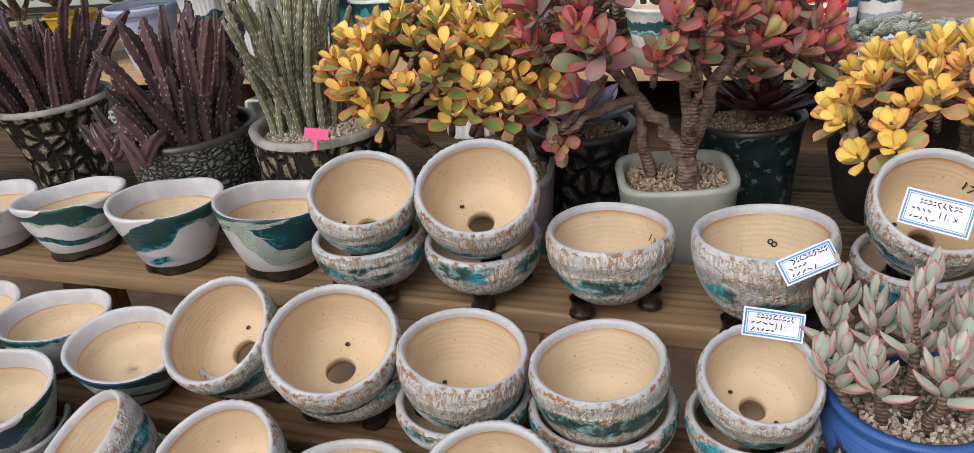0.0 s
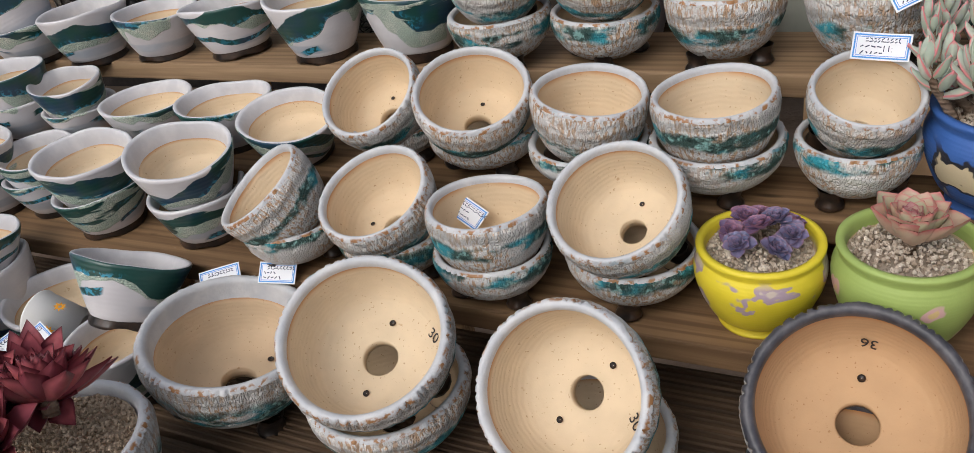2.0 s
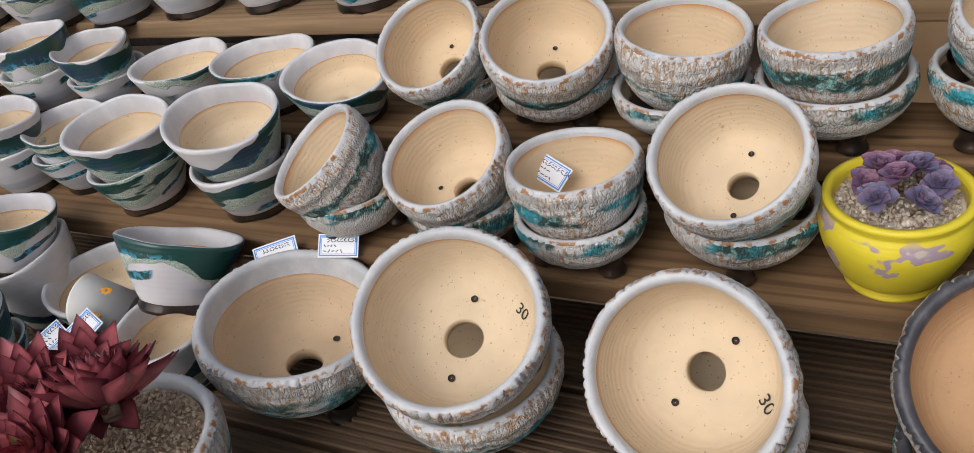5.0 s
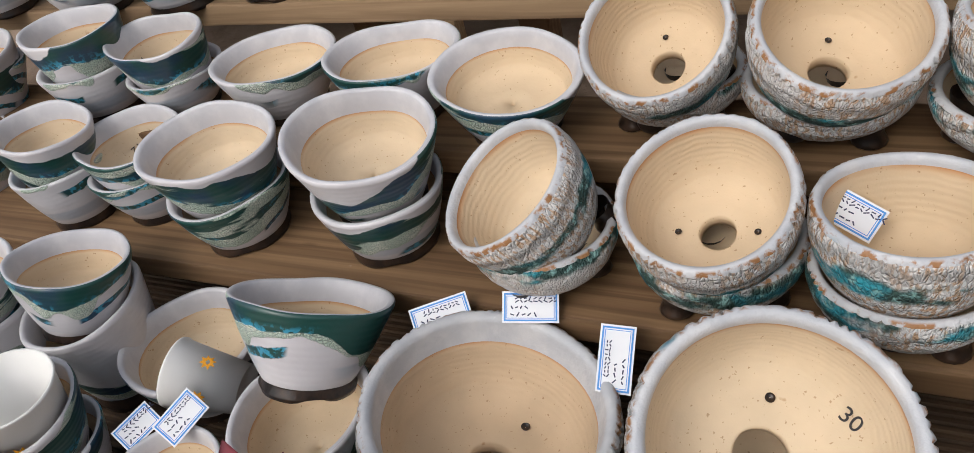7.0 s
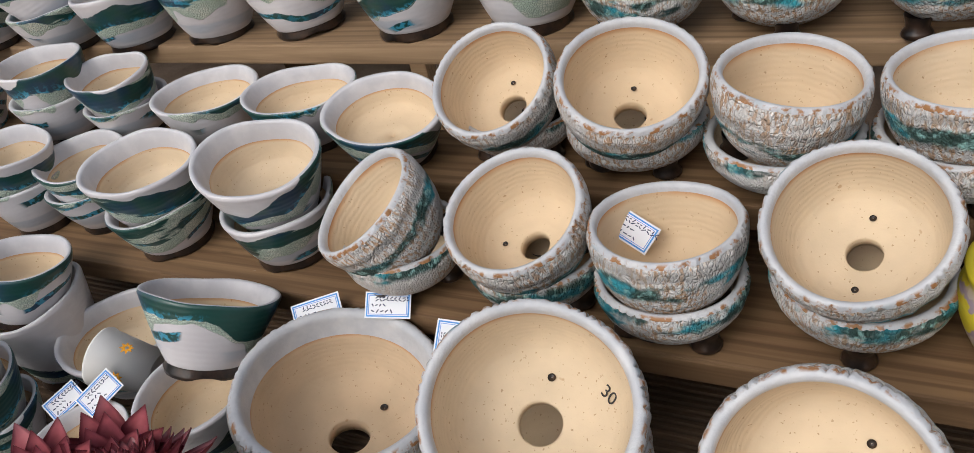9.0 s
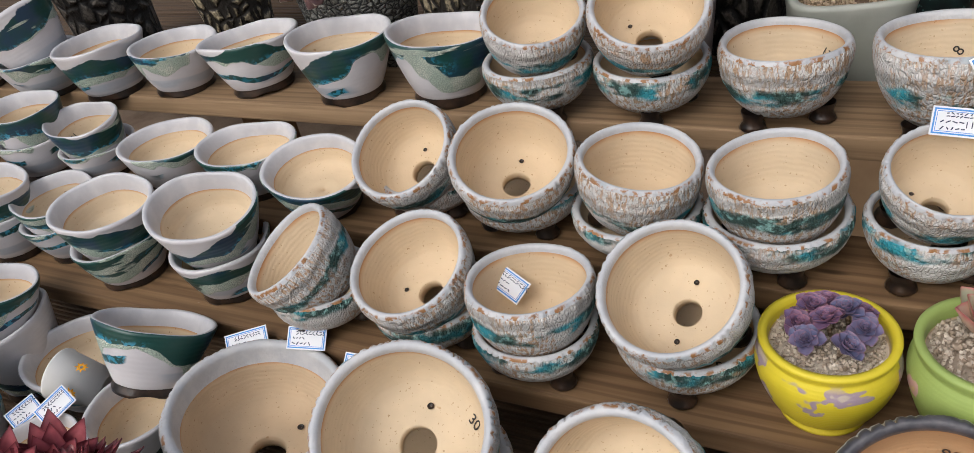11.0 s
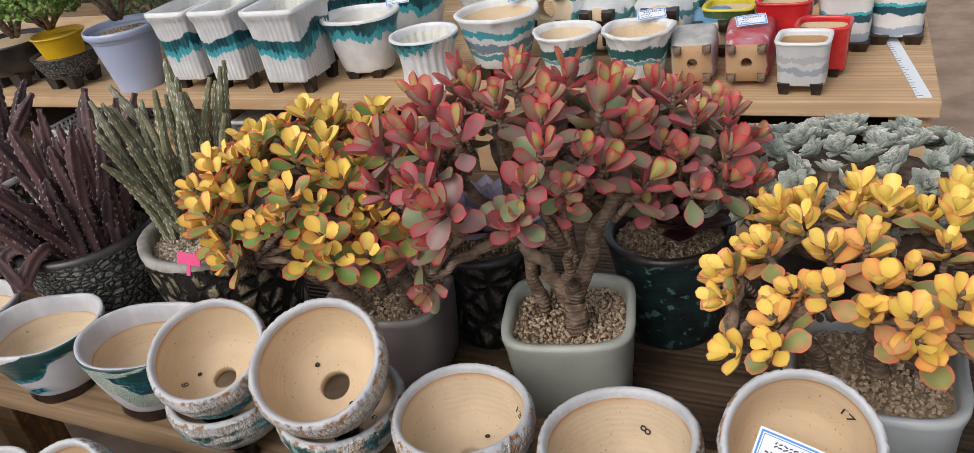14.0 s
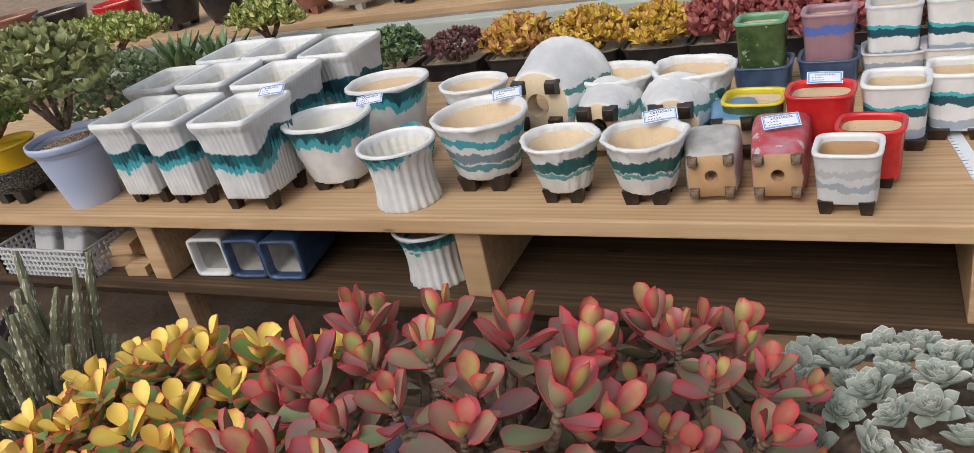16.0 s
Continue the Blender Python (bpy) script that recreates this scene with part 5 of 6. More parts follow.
# the burgundy plant
burg_pot = B(-0.545, 0.120, 0.709, 0.0766, H=0.097, glaze=crackle_green, label="white crackle bowl pot planted with a burgundy echeveria")
gravel(burg_pot, 0.128, 0.128, 0.086, grit_tan, seed=31)
burg = thing("echeveria", pose(-0.548, 0.106, SHELF["D"] + 0.104), "glossy burgundy echeveria clump with pointed leaves", "plant")
for k, (x, y, z, rx, ry, n) in enumerate(((0.010, -0.026, 0.030, 28, 8, 40), (0.020, 0.022, 0.034, -22, 22, 36), (-0.035, 0.008, 0.032, -5, -28, 36), (-0.010, 0.036, 0.026, -30, -5, 30), (-0.045, -0.035, 0.022, 25, -25, 30))):
    rosette_parts(burg, n + 34, 0.052, 0.0225, 0.0048, [burgundy_leaf, burgundy_core if k == 0 else burgundy_leaf], 140 + k, pose(x, y, z, rx, ry, 70 * k), (4, 80), 1.0, 0.30, 0.32)


# ---- ground and far surroundings ----
soil = Mat("trodden_brown_ground", 0.9, 0.2)
soil.colour(soil.mix(soil.ramp(soil.noise(6, 5), 0.3, 0.7), (0.23, 0.16, 0.115), (0.36, 0.265, 0.20)))
soil.bump(soil.noise(40, 5), 0.5, 0.01)
ground = tagged(new("ground", from_bm("ground", box_data(-60, 60, -60, 60, -0.2, 0.0), [soil])), "brown trodden ground of the plant yard", "ground", kind="structure")

# ---- the long bench behind ----
BT, BY = 0.807, 1.384
bench = thing("bench", Matrix(), "long pale pine bench with a lower shelf", "bench", kind="structure")
for k in range(6):
    board(bench, -3.4, 0.262, BY + 0.104 * k, BY + 0.101 + 0.104 * k, BT, 0.024, pine_light)
# Lower shelf: the deep shade below the bench top is put into its colour.
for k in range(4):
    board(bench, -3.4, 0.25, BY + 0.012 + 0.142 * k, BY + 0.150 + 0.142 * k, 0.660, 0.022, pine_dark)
for x in (-3.2, -2.2, -1.11, -0.455, 0.212):
    part("post", from_bm("post", box_data(x, x + 0.042, BY + 0.03, BY + 0.072, 0.0, 0.637, 0.003), [pine_light]), bench)
    part("bearer", from_bm("bearer", box_data(x, x + 0.042, BY + 0.02, BY + 0.60, 0.6605, 0.7825, 0.003), [pine_light]), bench)
# Back panel coloured dark as well, to stand in for shade under the bench.
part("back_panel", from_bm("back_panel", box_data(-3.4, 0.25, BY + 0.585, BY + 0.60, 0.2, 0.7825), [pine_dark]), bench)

drip_white = Mat("white_glaze_with_teal_drips", 0.35)
dw_own = drip_white.scaled((1, 1, 0.45), drip_white.info.outputs["Random"])
dw_hill = drip_white.math("MULTIPLY", drip_white.math("SUBTRACT", drip_white.noise(11, 2, dw_own, 0.45), 0.5), 0.085)
dw_drip = drip_white.math("MULTIPLY", drip_white.math("SUBTRACT", drip_white.noise(1, 4, drip_white.scaled((130, 130, 14), drip_white.info.outputs["Random"])), 0.5), 0.040)
dw_h = drip_white.math("ADD", drip_white.axis(2), drip_white.math("ADD", dw_hill, dw_drip))
dw_top = drip_white.math("ADD", drip_white.axis(2), dw_hill)
dw = drip_white.mix(drip_white.ramp(drip_white.noise(30, 3), 0.35, 0.7), (0.60, 0.60, 0.61), (0.72, 0.72, 0.71))
dw = drip_white.mix(drip_white.math("MULTIPLY", drip_white.ramp(dw_h, 0.074, 0.078), drip_white.ramp(dw_top, 0.104, 0.098)), dw, (0.06, 0.36, 0.42))
dw = drip_white.mix(drip_white.math("MULTIPLY", drip_white.ramp(dw_h, 0.088, 0.093), drip_white.ramp(dw_top, 0.112, 0.109)), dw, drip_white.mix(drip_white.ramp(drip_white.noise(40, 3, dw_own), 0.4, 0.6), (0.010, 0.055, 0.075), (0.015, 0.13, 0.15)))
drip_white.colour(dw)
drip_white.bump(drip_white.noise(120, 3), 0.25, 0.0015)


def banded(name, base, bands, rough=0.4, wob=0.03, lumps=0.3, ax=2):
    """A plain glaze with wavy bands: (height, half width, colour)."""
    m = Mat(name, rough)
    own = m.scaled((1, 1, 0.8), m.info.outputs["Random"])
    h = m.math("ADD", m.axis(ax), m.math("MULTIPLY", m.math("SUBTRACT", m.noise(24, 7, own, 0.68), 0.5), wob * 1.5))
    c = m.mix(m.ramp(m.noise(35, 3, own), 0.35, 0.7), tuple(0.88 * v for v in base), base)
    for z, w, col in bands:
        c = m.mix(m.ramp(m.math("ABSOLUTE", m.math("SUBTRACT", h, z)), w, w * 0.75), c, col)
    m.colour(c)
    m.bump(m.noise(90, 4, own), lumps, 0.003)
    return m


teal_band = banded("white_folded_glaze_teal_band", (0.72, 0.71, 0.70), ((0.062, 0.010, (0.02, 0.10, 0.10)), (0.048, 0.004, (0.10, 0.30, 0.30))), lumps=0.6)
blue_streak = banded("white_glaze_blue_streaks", (0.68, 0.69, 0.70), ((0.088, 0.007, (0.06, 0.33, 0.40)), (0.062, 0.010, (0.16, 0.22, 0.27)), (0.045, 0.006, (0.08, 0.25, 0.28))), lumps=0.6)
side_streak = banded("white_folded_glaze_side_streaks", (0.70, 0.70, 0.70), ((0.012, 0.007, (0.10, 0.33, 0.38)), (-0.016, 0.006, (0.06, 0.20, 0.19)), (0.034, 0.004, (0.30, 0.38, 0.42))), lumps=0.6, ax=1)
ink_band = banded("white_glaze_ink_teal_band", (0.74, 0.73, 0.72), ((0.055, 0.008, (0.015, 0.08, 0.11)), (0.063, 0.003, (0.06, 0.42, 0.46)), (0.022, 0.008, (0.33, 0.38, 0.45))), wob=0.02)
grey_band = banded("grey_white_glaze", (0.60, 0.60, 0.60), ((0.038, 0.006, (0.33, 0.36, 0.40)), (0.055, 0.004, (0.45, 0.45, 0.46))))
red_glaze = plain_glaze("bright_red_glaze", (0.50, 0.018, 0.022), (0.66, 0.035, 0.035), 0.22, 30, 200)
red_lumpy = plain_glaze("red_blotched_glaze", (0.48, 0.05, 0.06), (0.50, 0.22, 0.26), 0.4, 34, 90, (60, 0.62, (0.55, 0.48, 0.48)))
yellow_glaze = plain_glaze("lemon_glaze", (0.55, 0.43, 0.02), (0.70, 0.58, 0.04), 0.3)
moss_glaze = plain_glaze("moss_green_glaze", (0.035, 0.06, 0.02), (0.085, 0.13, 0.05), 0.25, 34, 120, (70, 0.62, (0.25, 0.33, 0.22)))
jade_rim = plain_glaze("jade_green_rim", (0.10, 0.24, 0.13), (0.16, 0.33, 0.19), 0.25)
plum_glaze = banded("plum_glaze_blue_band", (0.33, 0.19, 0.22), ((0.072, 0.008, (0.10, 0.15, 0.42)),), 0.3)
blue_dome = plain_glaze("sky_blue_glaze", (0.07, 0.20, 0.38), (0.16, 0.33, 0.50), 0.3)
sandy_glaze = plain_glaze("grey_sandy_glaze", (0.36, 0.35, 0.33), (0.52, 0.50, 0.47), 0.5, 40, 90)
lavender_plastic = plain_glaze("lavender_plastic", (0.42, 0.48, 0.66), (0.45, 0.51, 0.69), 0.35, 10, 400)
yellow_plastic = plain_glaze("yellow_plastic", (0.66, 0.40, 0.01), (0.70, 0.44, 0.015), 0.35, 10, 400)
white_plastic = plain_glaze("white_plastic", (0.55, 0.56, 0.58), (0.60, 0.61, 0.63), 0.4, 10, 400)
deep_blue = plain_glaze("dark_blue_glaze", (0.03, 0.06, 0.13), (0.07, 0.12, 0.22), 0.3)
RIBBED = [(0.76, 0.0), (0.78, 0.04), (0.82, 0.4), (0.90, 0.8), (0.97, 0.90), (1.0, 0.95)]
FLARE = [(0.60, 0.0), (0.66, 0.06), (0.78, 0.4), (0.90, 0.8), (1.0, 0.95)]
BARREL = [(0.80, 0.0), (0.82, 0.05), (0.76, 0.35), (0.80, 0.7), (0.95, 0.9), (1.0, 0.96)]


white_rim = plain_glaze("bright_white_rim_glaze", (0.68, 0.68, 0.69), (0.77, 0.77, 0.76), 0.4, 40, 160)
cream_in = plain_glaze("cream_glaze_inside", (0.62, 0.60, 0.54), (0.70, 0.68, 0.61), 0.5, 25, 160)


def ribbed_planter(x, y, z=BT, w=0.122, d=0.142, h=0.163, seed=1):
    return vessel("square_planter", pose(x, y, z, 0, 0, 0), "tall square ribbed white planter with teal drips and black legs", w, d, h, RIBBED, drip_white, n=9.0, rim=white_rim, inside=cream_in, wall=0.008, legs=4, leg_h=0.024, leg_w=0.022, ribs=40, rib_depth=0.0013, floor_at=0.45, segs=160, group="ribbed planters", seed=seed)


for i, (x, y) in enumerate(((-1.072, 1.475), (-0.965, 1.472), (-0.822, 1.458), (-1.16, 1.655), (-1.03, 1.66), (-0.875, 1.635), (-1.11, 1.815), (-0.985, 1.81), (-0.83, 1.785))):
    ribbed_planter(x, y, w=0.100 if i < 2 else 0.122, seed=i)
WHITE = "empty white glazed pot with a teal band on black feet"
vessel("oval_pot", pose(-0.705, 1.515, BT, 0, 0, 8), WHITE, 0.152, 0.120, 0.118, FLARE, drip_white, n=2.4, rim=white_rim, inside=cream_in, wall=0.007, legs=4, leg_h=0.012, leg_w=0.026, wobble=0.02, group="white bench pots", seed=3)
vessel("round_pot", pose(-0.542, 1.448, BT), "empty ribbed white round pot with teal collar", 0.124, 0.118, 0.098, BARREL, drip_white, rim=white_rim, inside=cream_in, wall=0.006, ribs=22, rib_depth=0.0014, segs=132, group="white bench pots", seed=4)
vessel("oval_pot", pose(-0.685, 1.69, BT, 0, 0, 8), WHITE, 0.155, 0.120, 0.115, FLARE, drip_white, n=2.4, rim=white_rim, wall=0.007, legs=4, leg_h=0.012, leg_w=0.026, wobble=0.02, group="white bench pots", seed=5)
vessel("round_pot", pose(-0.425, 1.508, BT), "empty white folded pot with blue streaks on black legs", 0.150, 0.140, 0.116, FLARE, blue_streak, rim=white_rim, wall=0.007, legs=4, leg_h=0.022, leg_w=0.030, wobble=0.035, group="white bench pots", seed=6)
vessel("round_pot", pose(-0.286, 1.462, BT), "small white folded pot with green band on black legs", 0.112, 0.104, 0.092, FLARE, teal_band, rim=white_rim, wall=0.006, legs=4, leg_h=0.018, leg_w=0.022, wobble=0.06, group="white bench pots", seed=7)
vessel("round_pot", pose(-0.168, 1.458, BT), "small white folded pot with dark green band", 0.116, 0.108, 0.094, FLARE, teal_band, rim=white_rim, wall=0.006, legs=4, leg_h=0.018, leg_w=0.024, wobble=0.06, group="white bench pots", seed=8)
vessel("oval_pot", pose(-0.520, 1.70, BT), WHITE, 0.125, 0.105, 0.098, FLARE, teal_band, rim=white_rim, wall=0.006, legs=4, leg_h=0.014, wobble=0.03, group="white bench pots", seed=9)
vessel("round_pot", pose(-0.262, 1.70, BT), WHITE, 0.118, 0.105, 0.098, FLARE, teal_band, n=2.6, rim=white_rim, wall=0.006, legs=4, leg_h=0.014, wobble=0.06, group="white bench pots", seed=10)
vessel("round_pot", pose(-0.142, 1.695, BT), WHITE, 0.126, 0.108, 0.102, FLARE, teal_band, n=2.6, rim=white_rim, wall=0.006, legs=4, leg_h=0.014, wobble=0.06, group="white bench pots", seed=11)

# pots lying on their sides, feet and drain hole to the front
for x, y, w, h, gl, s, lab in ((-0.375, 1.665, 0.172, 0.140, side_streak, 12, "large white folded pot with blue streaks lying on its side"), (-0.268, 1.610, 0.118, 0.098, side_streak, 13, "white folded pot lying on its side"), (-0.155, 1.600, 0.122, 0.098, side_streak, 14, "white folded pot lying on its side"), (-0.600, 1.565, 0.075, 0.09, drip_white, 15, "ribbed white pot lying on its side")):
    vessel("round_pot", pose(x, y - h * 0.45, BT + w * 0.47, -97, 0, 4 * (s - 13)), lab, w, w, h, FLARE, gl, rim=white_rim, wall=0.006, legs=4, leg_h=0.014, leg_w=0.024, wobble=0.03, seed=s, hole=True)
for x, gl, gl2, s, lab in ((-0.080, sandy_glaze, sandy_glaze, 16, "square sandy-grey pot lying with its drain hole outwards"), (0.000, red_lumpy, red_lumpy, 17, "square red-and-mauve blotched pot lying on its side")):
    w = 0.074
    vessel("square_pot", pose(x, 1.428, BT + w * 0.5 + 0.002, -90, 0, 6 - 4 * (s - 16)), lab, w, w, 0.092 if s == 16 else 0.125, [(0.78, 0.0), (0.84, 0.08), (0.96, 0.5), (1.0, 0.92)], gl, n=6.0, inside=clay_warm, wall=0.005, legs=4, leg_h=0.009, leg_w=0.014, leg_mat=bark, wobble=0.02, seed=s, hole=True)
vessel("square_pot", pose(-0.072, 1.56, BT + 0.034, -90, 0, 4), "square sky-blue glazed pot lying on its side", 0.066, 0.066, 0.08, [(0.8, 0.0), (0.96, 0.5), (1.0, 0.92)], blue_dome, n=6.0, wall=0.005, legs=4, leg_h=0.01, leg_w=0.018, wobble=0.02, seed=18, hole=True)
SQ = [(0.84, 0.0), (0.86, 0.05), (0.90, 0.5), (0.96, 0.88), (1.0, 0.95)]
vessel("square_pot", pose(0.080, 1.436, BT, 0, 0, -4), "small grey-white embossed square pot on dark feet", 0.078, 0.068, 0.080, SQ, grey_band, n=5.0, rim=white_rim, inside=clay_warm, wall=0.005, legs=4, leg_h=0.014, leg_w=0.018, group="small square pots", seed=20)
vessel("square_pot", pose(0.104, 1.505, BT, 0, 0, -6), "bright red glazed square pot", 0.082, 0.066, 0.078, SQ, red_glaze, n=4.0, wall=0.005, legs=4, leg_h=0.010, leg_w=0.018, group="small square pots", seed=21)
vessel("square_pot", pose(0.042, 1.600, BT, 0, 0, -4), "bright red glazed square pot with a price card", 0.090, 0.072, 0.090, SQ, red_glaze, n=4.0, wall=0.005, legs=4, leg_h=0.010, leg_w=0.018, group="small square pots", seed=22)
vessel("square_pot", pose(-0.046, 1.615, BT, 0, 0, -4), "yellow-rimmed mossy square pot", 0.088, 0.070, 0.078, SQ, moss_glaze, n=4.0, rim=yellow_glaze, wall=0.005, legs=4, leg_h=0.010, leg_w=0.018, group="small square pots", seed=23)
for x, y, s in ((0.134, 1.622, 24), (0.212, 1.652, 25)):
    vessel("square_pot", pose(x, y, BT, 0, 0, -4), "white square pot with an ink-teal band and dark foot", 0.086, 0.076, 0.092, SQ, ink_band, n=4.5, rim=white_rim, wall=0.006, legs=4, leg_h=0.012, leg_w=0.03, group="small square pots", seed=s)
for x, y, gl, rm, lab, s in ((-0.060, 1.860, moss_glaze, jade_rim, "moss-green glazed square pot standing in another pot", 26), (0.042, 1.875, plum_glaze, plum_glaze, "plum glazed square pot with a blue band", 27), (0.136, 1.890, ink_band, rim_glaze, "white square pot with teal band stacked in another", 28), (0.222, 1.895, ink_band, rim_glaze, "white square pot with teal band stacked in another", 29)):
    vessel("square_pot", pose(x, y, BT, 0, 0, -3), "square glazed pot under another pot", 0.098, 0.082, 0.046, SQ, deep_blue if s < 28 else ink_band, n=4.5, rim=deep_blue if s < 28 else rim_glaze, wall=0.006, floor_at=0.3, group="small square pots", seed=s + 10)
    vessel("square_pot", pose(x, y, BT + 0.020, 0, 0, -3), lab, 0.084, 0.064, 0.100, SQ, gl, n=4.5, rim=rm, wall=0.006, legs=4, leg_h=0.010, leg_w=0.022, group="small square pots", seed=s)

# steel rule at the bench's end
steel = Mat("pale_blue_steel", 0.45, 0.5, 0.1)
steel.colour((0.80, 0.85, 0.90))
rule = thing("ruler", look((0.2225, 1.52, BT + 0.0015), (0.2225, 1.52, BT - 1)) @ pose(0, 0, 0, 0, 0, 8.5), "pale steel ruler lying on the bench", "ruler")
part("blade", from_bm("blade", box_data(-0.0095, 0.0095, -0.125, 0.125, -0.001, 0.001, 0.0004), [steel]), rule)
for k in range(25):
    part("mark", from_bm("mark", box_data(-0.0090, -0.0045 if k % 5 else -0.001, -0.1205 + 0.01 * k, -0.1197 + 0.01 * k, 0.001, 0.0013), [pen]), rule)

# ---- under the bench ----
low = 0.660
basket = thing("basket", pose(-1.39, 1.47, low), "white plastic mesh basket with small grey pots", "basket")
for side, (sx, sy, dx, dy) in enumerate(((0.13, 0.0, 0, 1), (-0.13, 0.0, 0, 1), (0.0, 0.075, 1, 0), (0.0, -0.075, 1, 0))):
    span = 0.075 if dx == 0 else 0.13
    for lv in range(5):
        z = 0.012 + 0.012 * lv
        part("slat", from_bm("slat", box_data(sx - (span if dx else 0.0015), sx + (span if dx else 0.0015), sy - (span if dy else 0.0015), sy + (span if dy else 0.0015), z - 0.0025, z + 0.0025), [white_plastic]), basket)
    cnt = int(span * 2 / 0.012)
    for q in range(cnt + 1):
        o = -span + 2 * span * q / cnt
        part("slat", from_bm("slat", box_data(sx + dx * o - 0.002, sx + dx * o + 0.002, sy + dy * o - 0.002, sy + dy * o + 0.002, 0.0, 0.062), [white_plastic]), basket)
part("floor", from_bm("floor", box_data(-0.13, 0.13, -0.075, 0.075, 0.0, 0.004), [white_plastic]), basket)
for k in range(2):
    vessel("square_pot", pose(-1.43 + 0.085 * k, 1.455, low + 0.020, -28, 0, 0), "small grey square pot lying in the basket", 0.07, 0.07, 0.06, SQ, grey_band, n=6.0, wall=0.005, seed=40 + k)
for k, (x, y, z, w, yaw) in enumerate(((-1.235, 1.47, 0.0, 0.11, 10), (-1.215, 1.49, 0.0205, 0.10, -6), (-1.20, 1.45, 0.041, 0.045, 14), (-1.165, 1.44, 0.0, 0.05, 4), (-1.135, 1.47, 0.0205, 0.05, 20))):
    tagged(new("wood_block", from_bm("wood_block", box_data(-w / 2, w / 2, -0.03, 0.03, 0, 0.0202, 0.0015), [pine_light])), "offcut pine block stacked on the shelf", "wood block", "wood blocks").matrix_basis = pose(x, y, low + z, 0, 0, yaw)
for k in range(3):
    vessel("square_pot", pose(-0.985 + 0.082 * k, 1.545, low + 0.041, 90, 0, 4), "square blue-glazed pot lying with its open end outwards", 0.078, 0.078, 0.125, [(0.86, 0.0), (0.9, 0.3), (0.97, 0.85), (1.0, 0.95)], sandy_glaze if k == 0 else deep_blue, n=9.0, rim=white_rim if k == 0 else deep_blue, inside=sandy_glaze, wall=0.006, group="pots under the bench", floor_at=0.2, seed=44 + k)
vessel("round_pot", pose(-0.530, 1.462, low), "ribbed white round pot on the lower shelf", 0.124, 0.12, 0.100, BARREL, drip_white, rim=white_rim, inside=cream_in, wall=0.006, ribs=22, rib_depth=0.0014, segs=132, group="pots under the bench", seed=48)


# a cardboard carton on the ground below the shelf
carton_board = Mat("brown_carton_board", 0.8, 0.2)
carton_board.colour(carton_board.mix(carton_board.ramp(carton_board.noise(9, 4), 0.3, 0.7), (0.34, 0.22, 0.125), (0.43, 0.29, 0.17)))
carton_board.bump(carton_board.wave(160, 0.3, None, "X"), 0.08, 0.0006)
carton = thing("carton", pose(0.055, 1.575, 0.0), "brown cardboard carton with marker writing below the bench", "carton")
part("body", from_bm("body", box_data(-0.145, 0.145, -0.14, 0.14, 0.0, 0.600, 0.002), [carton_board]), carton)
for x0, x1 in ((-0.146, -0.001), (0.001, 0.146)):
    part("flap", from_bm("flap", box_data(x0, x1, -0.141, 0.141, 0.6005, 0.6035, 0.001), [carton_board]), carton)
for k, (x, z, w, lean) in enumerate(((-0.055, 0.565, 0.020, 40), (-0.045, 0.545, 0.026, -30), (-0.010, 0.550, 0.024, 62), (0.012, 0.555, 0.022, -50), (-0.050, 0.515, 0.030, 12), (-0.015, 0.510, 0.018, 75), (0.005, 0.512, 0.020, -20))):
    part("writing", from_bm("writing", box_data(-w / 2, w / 2, -0.0004, 0.0, -0.0014, 0.0014), [pen]), carton, "", pose(x, -0.1402, z, 0, lean, 0))


# ---- planted pots and bushes behind the bench ----
def bush(name, label, m, n, rx, ry, rz, leaf, L, seed, stems=5, z0=0.0, low_cut=-0.2, rise=35):
    """A small shrub: a few stems and one dense crown of leaf clumps."""
    plant = thing(name, m, label, "plant")
    rng = random.Random(seed)
    lm = leaf_mesh(L, L * 0.55, L * 0.14, 0.15, 0.3, 0.2, "leaf", [leaf], 4, 3)
    pieces = []
    for i in range(n):
        t = low_cut + (1 - low_cut) * (i + 0.5) / n
        a, q = 2.39996 * i, math.sqrt(max(0, 1 - t * t)) * rng.uniform(0.55, 1.08)
        c = Vector((rx * q * math.cos(a), ry * q * math.sin(a), z0 + rz * t * rng.uniform(0.75, 1.1)))
        s = rng.uniform(0.7, 1.15)
        for k in range(6):
            pieces.append((lm, Matrix.Translation(c) @ pose(0, 0, 0, rng.uniform(-40, 40), rng.uniform(-40, 40), 61 * k + rng.uniform(-20, 20)) @ pose(0, 0, 0, 0, -rise - 8 * (k % 3), 0) @ Matrix.Scale(s, 4), 0))
    part("crown", joined("crown", pieces, [leaf]), plant)["kind"] = "stuff"
    for k in range(stems):
        a = 6.283 * k / stems
        part("stem", stem_mesh("stem", bow((0.006 * math.cos(a), 0.006 * math.sin(a), z0 - rz * 1.0), (rx * 0.6 * math.cos(a), ry * 0.6 * math.sin(a), z0 + rz * 0.4), 5, 0, rng, 0.004), [0.006, 0.0055, 0.005, 0.004, 0.003], bark, 7), plant)
    return plant


